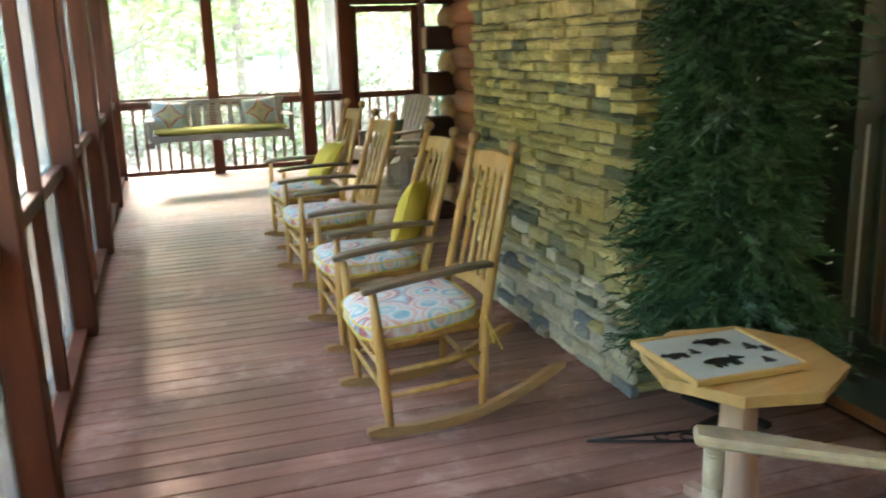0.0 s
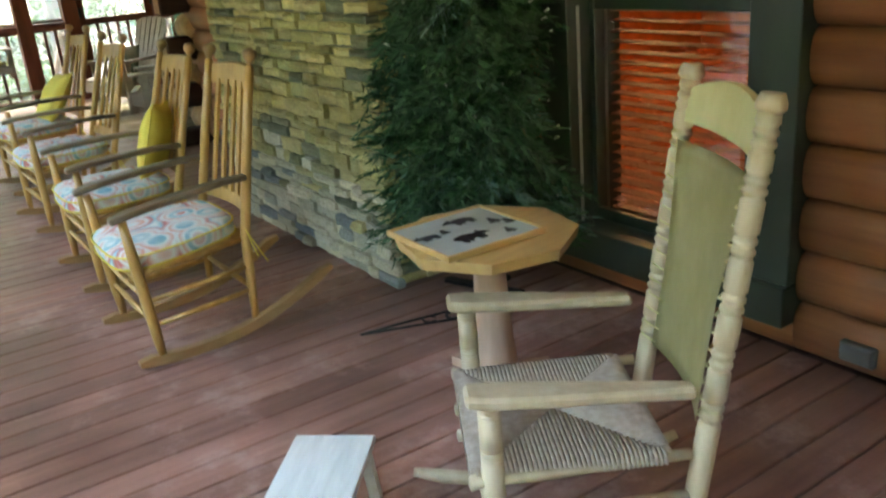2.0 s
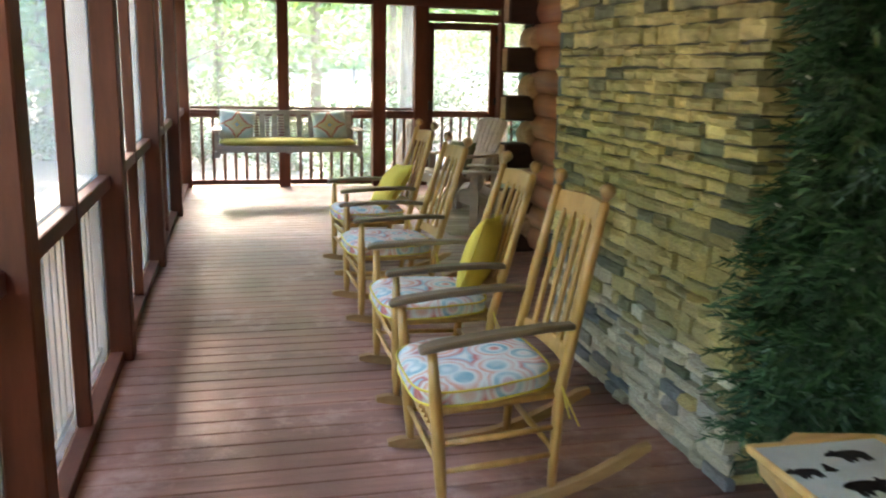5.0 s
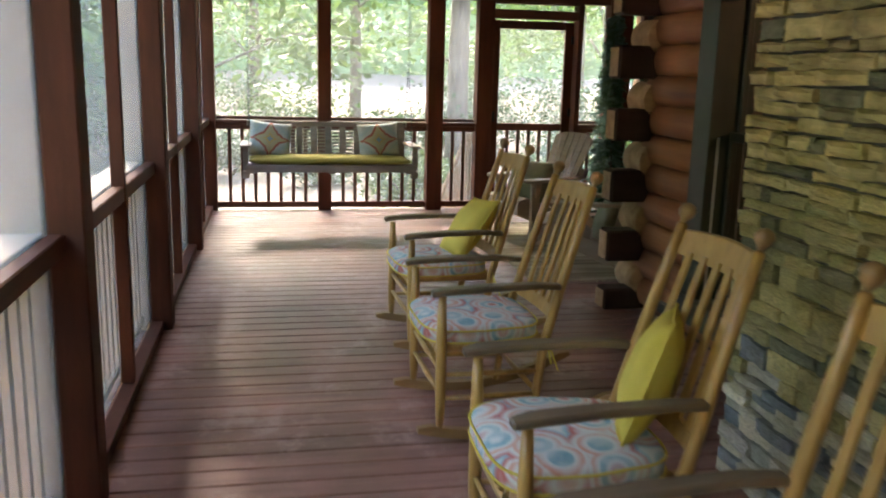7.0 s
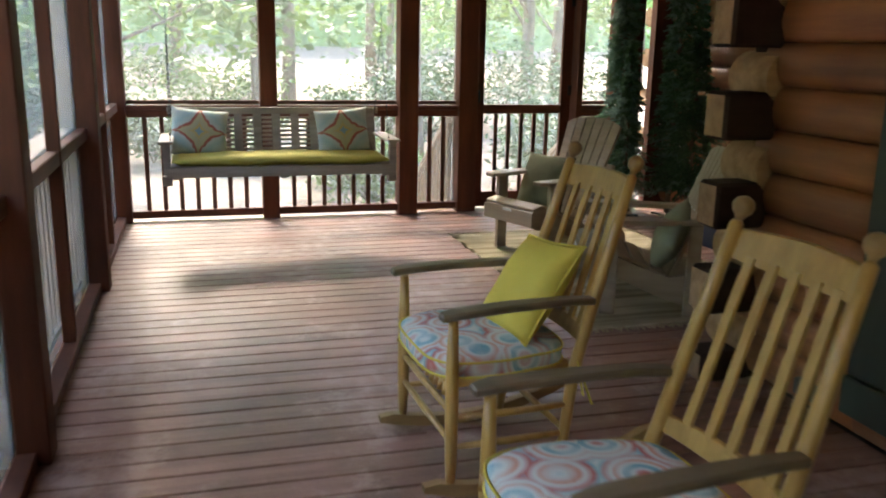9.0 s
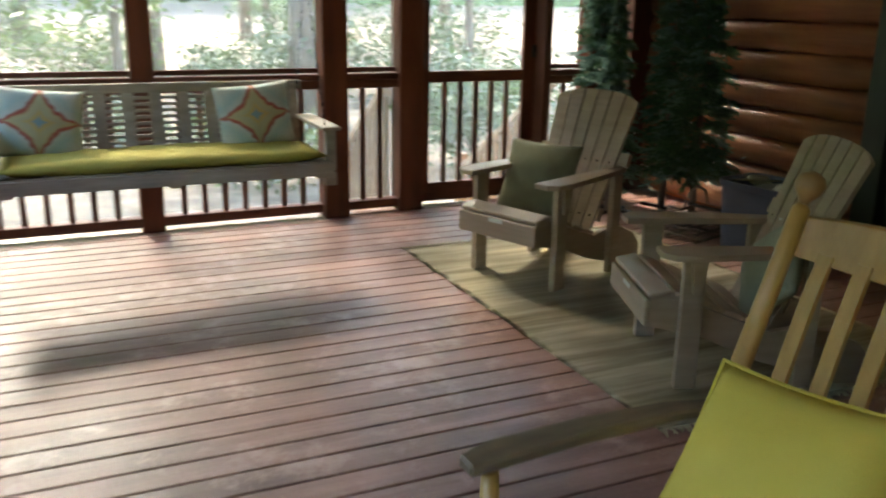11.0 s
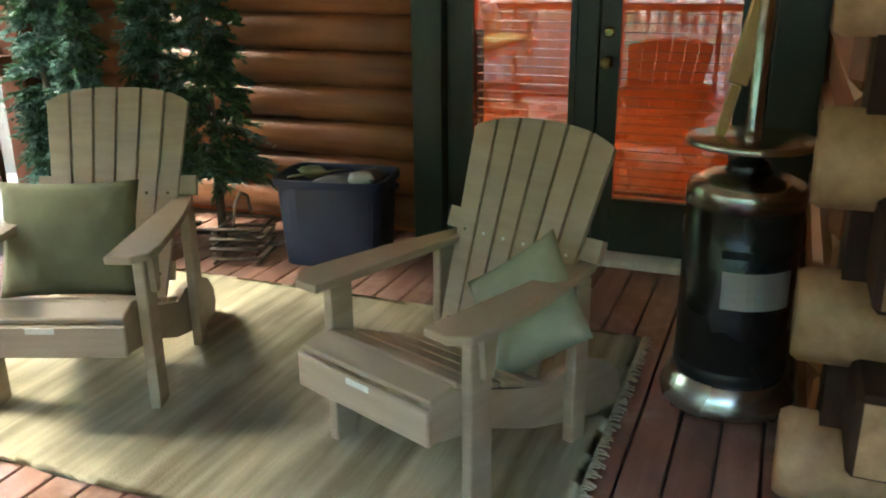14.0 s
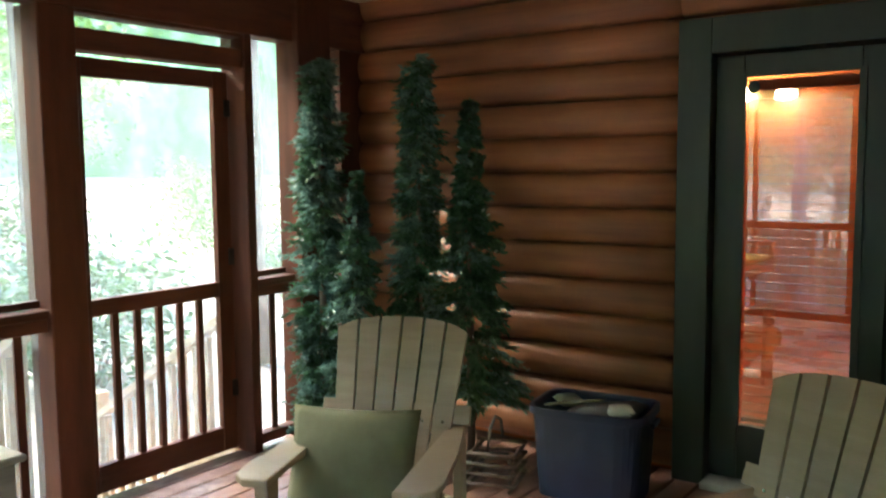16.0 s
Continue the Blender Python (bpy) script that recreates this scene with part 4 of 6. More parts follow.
# ---- rustic rocker with woven seat ----
def turned(bm, p, q, r, rings=(), sides=12):
    """A turned post from p to q with grooved bands at the given fractions."""
    p, q = Vector(p), Vector(q)
    ts = [(0, r * 0.9), (1, r * 0.9)]
    for f in rings:
        for k in range(3):
            c = f + (k - 1) * 0.022
            ts += [(c - 0.007, r), (c - 0.004, r * 0.84), (c + 0.004, r * 0.84), (c + 0.007, r)]
    ts += [(0.02, r), (0.98, r)]
    ts.sort()
    rod(bm, [p.lerp(q, t) for t, _ in ts], [k for _, k in ts], sides)


rustic = thing("rustic_rocking_chair", "whitewashed log rocking chair with rush seat and rawhide back", "rocking chair", m=pose(1.856, 2.185, 0, 0, 0, -31) @ Matrix.Diagonal((0.85, 0.85, 0.85, 1)))
for s in (-1, 1):
    bm = bmesh.new()
    turned(bm, (-0.23, s * 0.3, 0.07), (-0.23, s * 0.3, 0.68), 0.031, (0.3, 0.72, 0.93))
    part("front_leg", bm, M_RUSTIC, rustic)
    bm = bmesh.new()
    turned(bm, (0.285, s * 0.27, 0.07), (0.475, s * 0.27, 1.33), 0.031, (0.15, 0.38, 0.5, 0.62, 0.74, 0.86, 0.95))
    post = part("back_post", bm, M_RUSTIC, rustic)
    bm = bmesh.new()
    rod(bm, [(0.474, s * 0.27, 1.325), (0.476, s * 0.27, 1.335), (0.478, s * 0.27, 1.35), (0.481, s * 0.27, 1.372)], [0.026, 0.037, 0.037, 0.028], 12)
    part("finial", bm, M_RUSTIC, post)
    bm = bmesh.new()
    pts = [(-0.29, 0.085), (-0.23, 0.105), (-0.1, 0.1), (0.1, 0.075), (0.3, 0.055)]
    prev = None
    for x, w in pts:
        z = 0.668 - 0.085 * (x + 0.29)
        yy = s * 0.3
        ring = [bm.verts.new(p) for p in ((x, yy - w / 2, z), (x, yy + w / 2, z), (x, yy + w / 2, z + 0.035), (x, yy - w / 2, z + 0.035))]
        if prev:
            for k in range(4):
                bm.faces.new((prev[k], prev[(k + 1) % 4], ring[(k + 1) % 4], ring[k]))
        else:
            bm.faces.new(ring)
        prev = ring
    bm.faces.new(prev)
    part("armrest", bm, M_RUSTIC, rustic, "broad smooth armrest", 0.01)
    bm = bmesh.new()
    pts = [(-0.45 + 0.9 * i / 10, s * 0.285, (-0.4 + 0.09 * i) ** 2 / 2.4 + 0.02) for i in range(11)]
    rod(bm, pts, [0.016] + [0.024] * 9 + [0.016], 8)
    part("rocker", bm, M_RUSTIC, rustic)
    for z in (0.2, 0.3, 0.43):
        bm = bmesh.new()
        rod(bm, [(-0.295, s * 0.3, z), (-0.29, s * 0.3, z), (-0.26, s * 0.3, z), (0.3, s * 0.275, z)], [0.012, 0.022, 0.017, 0.016], 8)
        part("side_stretcher", bm, M_RUSTIC, rustic)
for z in (0.2, 0.3):
    bm = bmesh.new()
    rod(bm, [(-0.235, -0.3, z + 0.03), (-0.235, 0, z + 0.03), (-0.235, 0.3, z + 0.03)], [0.014, 0.019, 0.014], 10)
    part("stretcher", bm, M_RUSTIC, rustic)
bm = bmesh.new()
rod(bm, [(-0.265, -0.3, 0.43), (-0.265, 0.3, 0.43)], 0.022, 8)
part("seat_rail", bm, M_RUSTIC, rustic)
# rush seat: four wedges of cords running to the middle
bm = bmesh.new()
W2_, D2_, XC = 0.285, 0.255, -0.02
n = 40
for s in (-1, 1):
    for k in range(n):
        f = (k + 0.5) / n * 2 - 1
        x, yd = XC + f * D2_, abs(f) * W2_
        rod(bm, [(x, s * (W2_ + 0.012), 0.42), (x, s * (W2_ + 0.01), 0.448), (x, s * (W2_ - 0.015), 0.455), (x, s * yd, 0.446)], 0.0058, 5)
        y, xd = f * W2_, abs(f) * D2_
        rod(bm, [(XC + s * (D2_ + 0.012), y, 0.42), (XC + s * (D2_ + 0.01), y, 0.448), (XC + s * (D2_ - 0.015), y, 0.455), (XC + s * xd, y, 0.446)], 0.0058, 5)
box(bm, XC - D2_, XC + D2_, -W2_, W2_, 0.415, 0.443)
part("rush_seat", bm, M_RUSH, rustic, "woven rush seat in four wedges")["kind"] = "stuff"
bm = bmesh.new()
nx, nz = 10, 14
g = [[None] * (nz + 1) for _ in range(nx + 1)]
for i in range(nx + 1):
    for j in range(nz + 1):
        u, v = i / nx * 2 - 1, j / nz
        z = 0.5 + 0.66 * v
        w = 0.2 + 0.035 * abs(2 * v - 1)
        x = 0.285 + (z - 0.07) * 0.151 + 0.03 * (1 - u * u) - 0.012 * abs(u + 2 * v - 1)
        g[i][j] = bm.verts.new((x, u * w, z))
for i in range(nx):
    for j in range(nz):
        bm.faces.new((g[i][j], g[i + 1][j], g[i + 1][j + 1], g[i][j + 1])).smooth = True
bmesh.ops.solidify(bm, geom=bm.faces[:], thickness=0.006)
part("back_sling", bm, M_HIDE, rustic, "laced yellow rawhide back")
for s in (-1, 1):
    bm = bmesh.new()
    for j in range(14):
        z = 0.52 + 0.047 * j
        x = 0.285 + (z - 0.07) * 0.151
        rod(bm, [(x, s * 0.2, z), (x - 0.03, s * 0.25, z + 0.012), (x, s * 0.29, z + 0.018)], 0.003, 5)
    part("lacing", bm, M_HIDE, rustic, "rawhide lacing")["kind"] = "stuff"
bm = bmesh.new()
prev = None
for i in range(11):
    u = i / 5 - 1
    top = 1.3 + 0.05 * (1 - u * u)
    x = 0.285 + 1.13 * 0.151 + 0.03 * (1 - u * u)
    ring = [bm.verts.new(p) for p in ((x - 0.012, u * 0.26, 1.21), (x + 0.012, u * 0.26, 1.21), (x + 0.03, u * 0.26, top), (x + 0.01, u * 0.26, top))]
    if prev:
        for k in range(4):
            bm.faces.new((prev[k], prev[(k + 1) % 4], ring[(k + 1) % 4], ring[k]))
    else:
        bm.faces.new(ring)
    prev = ring
bm.faces.new(prev)
part("top_rail", bm, M_HIDE, rustic, "yellow arched top rail")

# ---- side table with picture, stool, iron hanger, outlet ----
table = thing("side_table", "octagonal live-edge pine side table on a log leg", "table", m=pose(2.25, 2.97, 0, 0, 0, 10) @ Matrix.Diagonal((0.86, 0.86, 0.89, 1)))
bm = bmesh.new()
lo, hi = [], []
for i in range(48):
    a = 2 * math.pi * i / 48
    r = 0.365 / math.cos((a % (math.pi / 4)) - math.pi / 8) * math.cos(math.pi / 8) * (1 + 0.018 * noise.noise(Vector((math.cos(a) * 4, math.sin(a) * 4, 2))))
    hi.append(bm.verts.new((r * math.cos(a), r * math.sin(a), 0.63)))
    lo.append(bm.verts.new((r * 0.965 * math.cos(a), r * 0.965 * math.sin(a), 0.585)))
bm.faces.new(hi)
bm.faces.new(lo[::-1])
for i in range(48):
    bm.faces.new((lo[i], lo[(i + 1) % 48], hi[(i + 1) % 48], hi[i]))
part("tabletop", bm, M_PINE, table, "varnished yellow pine top with bark edge")
bm = bmesh.new()
rod(bm, [(0, 0, 0), (0.004, 0, 0.03), (0.003, 0.002, 0.2), (0, 0, 0.4), (0, 0, 0.584)], [0.105, 0.092, 0.078, 0.068, 0.06], 14)
part("log_leg", bm, M_PINK, table, "peeled pinkish log pedestal")
for a in (90, 210, 330):
    bm = bmesh.new()
    bar(bm, (0.05 * math.cos(radians(a)), 0.05 * math.sin(radians(a)), 0.03), (0.24 * math.cos(radians(a)), 0.24 * math.sin(radians(a)), 0.02), 0.05, 0.04)
    part("foot", bm, M_PINK, table)

tray = thing("framed_picture", "framed grey print of dark wildlife silhouettes lying flat", "picture", m=pose(2.182, 3.0, 0.562, 0, 0, -1))
PW, PD = 0.188, 0.178
boxed("print", (-PW, PW, -PD, PD, 0.004, 0.014), M_PAPER, tray)
for dd in ((-PW - 0.012, PW + 0.012, -PD - 0.012, -PD, 0, 0.022), (-PW - 0.012, PW + 0.012, PD, PD + 0.012, 0, 0.022), (-PW - 0.012, -PW, -PD + 0.001, PD - 0.001, 0, 0.022), (PW, PW + 0.012, -PD + 0.001, PD - 0.001, 0, 0.022)):
    boxed("frame", dd, M_PINE, tray, 0.003)


def silhouette(cx, cy, size, flip, kind):
    """A printed animal or fir built of overlapping flat outlines."""
    bm = bmesh.new()
    blobs = [(0, 0, 1.0, 0.5), (0.95 * flip, 0.12, 0.42, 0.3), (1.3 * flip, 0.02, 0.22, 0.14), (-0.55, -0.55, 0.2, 0.42), (-0.2, -0.55, 0.16, 0.38), (0.45, -0.55, 0.18, 0.42), (0.72, -0.55, 0.16, 0.4), (0.85 * flip, 0.42, 0.12, 0.14)]
    if kind == "fir":
        blobs = [(0, -0.5, 0.75, 0.2), (0.03, -0.15, 0.58, 0.2), (-0.02, 0.2, 0.42, 0.2), (0, 0.55, 0.25, 0.22), (0, -0.8, 0.1, 0.2)]
    for k, (x, y, w, h) in enumerate(blobs):
        rim = []
        for i in range(12):
            a = 2 * math.pi * i / 12
            r = 1 + 0.14 * noise.noise(Vector((cx * 40 + math.cos(a) * 2, cy * 40 + math.sin(a) * 2, k)))
            rim.append(bm.verts.new((cx + size * (x + w * r * math.cos(a)), cy + size * (y + h * r * math.sin(a)), 0.0150 + 0.0003 * k)))
        bm.faces.new(rim)
    part("dark_print", bm, M_IRON, tray, "dark printed silhouette")


for cx, cy, size, flip, kind in ((0.05, 0.1, 0.05, -1, "bear"), (-0.03, -0.06, 0.058, 1, "bear"), (0.13, 0.02, 0.04, 1, "fir"), (0.165, -0.02, 0.035, 1, "fir"), (-0.13, 0.03, 0.04, -1, "bear"), (-0.06, 0.04, 0.03, 1, "fir"), (0.11, -0.1, 0.034, 1, "fir")):
    silhouette(cx, cy, size, flip, kind)

stool = thing("step_stool", "small whitewashed wooden footstool", "stool", m=pose(1.366, 2.59, 0, 0, 0, 48) @ Matrix.Diagonal((0.86, 0.86, 0.86, 1)))
boxed("top", (-0.21, 0.21, -0.135, 0.135, 0.215, 0.24), M_WHITE, stool, 0.004)
for s in (-1, 1):
    bm = bmesh.new()
    bar(bm, (-0.17, s * 0.1, 0.19), (0.17, s * 0.1, 0.19), 0.018, 0.045)
    part("apron", bm, M_WHITE, stool)
    for e in (-1, 1):
        bm = bmesh.new()
        bar(bm, (e * 0.17, s * 0.1, 0.214), (e * 0.2, s * 0.115, 0.0), 0.035, 0.035, (1, 0, 0))
        part("leg", bm, M_WHITE, stool)

hook = thing("iron_hanger", "black iron scroll hanger lying on the deck", "hanger", m=pose(2.336, 3.515, 0.012, 0, 0, -22))
bm = bmesh.new()
rod(bm, [(-0.3, 0, 0), (0.28, 0.0, 0)], 0.006, 6)
part("bar", bm, M_IRON, hook)
bm = bmesh.new()
rod(bm, [(-0.3, 0, 0), (-0.1, 0.05, 0), (0.25, 0.12, 0)], 0.006, 6)
part("brace", bm, M_IRON, hook)
for cx in (0.0, 0.1, 0.19):
    bm = bmesh.new()
    rod(bm, [(cx + 0.03 * math.cos(a), 0.04 + 0.03 * math.sin(a), 0) for a in np.linspace(0.5, 5.5, 12)], 0.005, 6)
    part("scroll", bm, M_IRON, hook)

for yy, zz in ((2.1, 0.125), (7.7, 0.125)):
    o = thing("outlet_box", "grey weatherproof outlet cover on the bottom log", "outlet", "outlets", pose(XE - 0.053, yy, zz))
    boxed("cover", (-0.02, 0.01, -0.06, 0.06, -0.035, 0.035), M_GREYPL, o, 0.005)
    boxed("flap", (-0.026, -0.021, -0.05, 0.05, -0.028, 0.028), M_GREYPL, o, 0.002)


# ---- artificial spruce trees ----
def spruce(x, y, height, radius, seed, sprigs, tip_pow=0.75, pale=0.25, low=0.12, size=1.0):
    rnd = random.Random(seed)
    t = thing("artificial_spruce", "slender dark green artificial spruce with unlit string lights", "artificial tree", "artificial spruces", pose(x, y, 0))
    bm = bmesh.new()
    rod(bm, [(0, 0, 0.0), (0.004, 0.004, height * 0.5), (0, 0, height * 0.97)], [0.025, 0.018, 0.004], 8)
    part("trunk", bm, M_BARK, t)
    for a in (0, 90):
        bm = bmesh.new()
        c, s = math.cos(radians(a + 20)) * min(0.2, radius), math.sin(radians(a + 20)) * min(0.2, radius)
        bar(bm, (-c, -s, 0.012 + a * 0.0003), (c, s, 0.012 + a * 0.0003), 0.04, 0.02)
        part("stand_foot", bm, M_IRON, t)
    verts, faces, pv, pf = [], [], [], []
    per = 9
    for i in range(sprigs // per):
        h = rnd.random() ** 1.1
        a = rnd.random() * 2 * math.pi
        rmax = radius * (1 - h) ** tip_pow * (0.8 + 0.25 * math.sin(a * 3 + seed + h * 9)) + (0.012 if tip_pow > 1 else 0.03)
        r1 = rmax * (0.5 + 0.6 * rnd.random())
        tip = Vector((math.cos(a) * r1, math.sin(a) * r1, low + (height - low) * h - 0.12 * r1))
        root = Vector((0, 0, low + (height - low) * h + 0.1 * r1))
        V, F = (pv, pf) if rnd.random() < pale else (verts, faces)
        for j in range(per):
            f0 = 0.45 + 0.6 * j / per
            ln = (0.09 + 0.07 * rnd.random()) * size * (0.4 + 0.6 * (1 - h) if tip_pow > 1 else 1.0)
            out = (tip - root).normalized() + Vector((rnd.uniform(-.8, .8), rnd.uniform(-.8, .8), rnd.uniform(-.75, .35)))
            out.normalize()
            base = root.lerp(tip, f0) - out * ln * 0.3
            side = out.cross(Vector((0.1, 0.05, 1))).normalized()
            up = side.cross(out)
            for k in range(9):
                f = k / 8
                c = base + out * ln * f
                ang = rnd.random() * 2 * math.pi
                w = (side * math.cos(ang) + up * math.sin(ang) * 0.6)
                tipp = c + w * (0.042 * size * (1.1 - 0.5 * f)) + out * 0.034 * size
                b0 = len(V)
                o2 = w.cross(out).normalized() * 0.0055
                V += [tuple(c - o2), tuple(c + o2), tuple(tipp + o2 * 0.3), tuple(tipp - o2 * 0.3)]
                F.append((b0, b0 + 1, b0 + 2, b0 + 3))
    for nm, V, F, mat in (("needles", verts, faces, M_NEEDLE), ("frosted_needles", pv, pf, M_NEEDLE_PALE)):
        me = bpy.data.meshes.new(nm)
        me.from_pydata(V, [], F)
        me.materials.append(mat)
        ob = new(nm, me)
        ob.parent = t
        ob["kind"] = "stuff"
    bm = bmesh.new()
    for i in range(int(sprigs / 220)):
        h = rnd.random()
        a = rnd.random() * 2 * math.pi
        r1 = radius * (1 - h) ** tip_pow * 0.95
        z = low + (height - low) * h
        rod(bm, [(math.cos(a) * r1, math.sin(a) * r1, z), (math.cos(a) * (r1 + 0.02), math.sin(a) * (r1 + 0.02), z + 0.01)], 0.004, 5)
    part("light_string", bm, M_WHITE, t, "clear unlit string light bulbs")["kind"] = "stuff"
    return t


spruce(2.69, 3.62, 2.5, 0.39, 11, 12500, 0.28, 0.04, 0.38, 1.1)
spruce(4.4, 12.06, 2.16, 0.18, 21, 4600, 0.55, 0.55, 0.1, 0.66)
spruce(4.3, 11.71, 1.55, 0.27, 22, 2800, 1.08, 0.5, 0.3, 0.52)
spruce(4.69, 11.6, 2.18, 0.16, 23, 3600, 0.55, 0.4, 0.3, 0.63)
spruce(4.66, 11.24, 1.91, 0.35, 24, 4200, 1.08, 0.2, 0.32, 0.6)

# ---- porch swing ----
swing = thing("porch_swing", "weathered grey wooden porch swing hung on chains", "porch swing", m=pose(1.255, 11.22, 0.19) @ Matrix.Diagonal((1, 1, 0.8, 1)))
SW = 0.785
for s in (-1, 0, 1):
    bm = bmesh.new()
    bar(bm, (s * (SW - 0.06), -0.28, 0.5), (s * (SW - 0.06), 0.27, 0.46), 0.05, 0.08)
    part("seat_bearer", bm, M_SWING, swing)
    bm = bmesh.new()
    bar(bm, (s * (SW - 0.06), 0.22, 0.44), (s * (SW - 0.06), 0.34, 0.98), 0.06, 0.035, (0, 1, 0))
    part("back_upright", bm, M_SWING, swing)
for i in range(6):
    yy = -0.26 + 0.088 * i
    boxed("seat_slat", (-SW, SW, yy, yy + 0.07, 0.545 - 0.007 * i, 0.563 - 0.007 * i), M_SWING, swing)
boxed("front_apron", (-SW, SW, -0.3, -0.275, 0.48, 0.56), M_SWING, swing)
for i in range(9):
    z = 0.6 + 0.04 * i
    bm = bmesh.new()
    bar(bm, (-SW + 0.06, 0.222 + 0.222 * (z - 0.46), z), (SW - 0.06, 0.222 + 0.222 * (z - 0.46), z), 0.012, 0.02)
    part("back_slat", bm, M_SWING, swing)
bm = bmesh.new()
bar(bm, (-SW, 0.33, 0.985), (SW, 0.33, 0.985), 0.03, 0.06)
part("top_rail", bm, M_SWING, swing)
for i in range(11):
    x = -0.7 + 0.14 * i
    bm = bmesh.new()
    bar(bm, (x, 0.232, 0.55), (x, 0.325, 0.96), 0.06, 0.01, (0, 1, 0))
    part("back_splat", bm, M_SWING, swing)
for s in (-1, 1):
    boxed("armrest", (s * SW - 0.05, s * SW + 0.05, -0.27, 0.28, 0.76, 0.785), M_SWING, swing, 0.006)
    boxed("arm_post", (s * SW - 0.025, s * SW + 0.025, -0.25, -0.2, 0.5, 0.759), M_SWING, swing)
    boxed("swing_foot", (s * SW - 0.03, s * SW + 0.03, -0.24, -0.16, 0.4, 0.48), M_SWING, swing)
    bm = bmesh.new()
    for yy, z0 in ((-0.24, 0.79), (0.3, 0.95)):
        p, q = Vector((s * (SW - 0.03), yy, z0)), Vector((s * (SW - 0.03), 0.05, 1.75))
        n = int((q - p).length / 0.04)
        for i in range(n):
            rod(bm, [p.lerp(q, i / n), p.lerp(q, (i + 0.8) / n)], 0.0055 if i % 2 else 0.0035, 5)
    for i in range(21):
        rod(bm, [(s * (SW - 0.03), 0.05, 1.75 + i * 0.04), (s * (SW - 0.03), 0.05, 1.785 + i * 0.04)], 0.0055 if i % 2 else 0.0035, 5)
    part("chain", bm, M_IRON, swing, "dark steel hanging chain")
pad2 = thing("bench_cushion", "long yellow seat pad on the porch swing", "cushion", m=pose(1.255, 11.18, 0.672, 90, 0, 0))
bm = bmesh.new()
cushion(bm, 1.52, 0.46, 0.075, 24, 10, 0.01, 0.16)
part("cover", bm, M_YELLOW_SHADE, pad2)
for x, tilt in ((0.69, 6), (1.73, -5)):
    throw_pillow(pose(x, 11.33, 0.84, -14, tilt, 0), 0.4, 0.34, 0.14, M_MEDAL, "square pillow printed with red and teal medallion", "swing pillows")


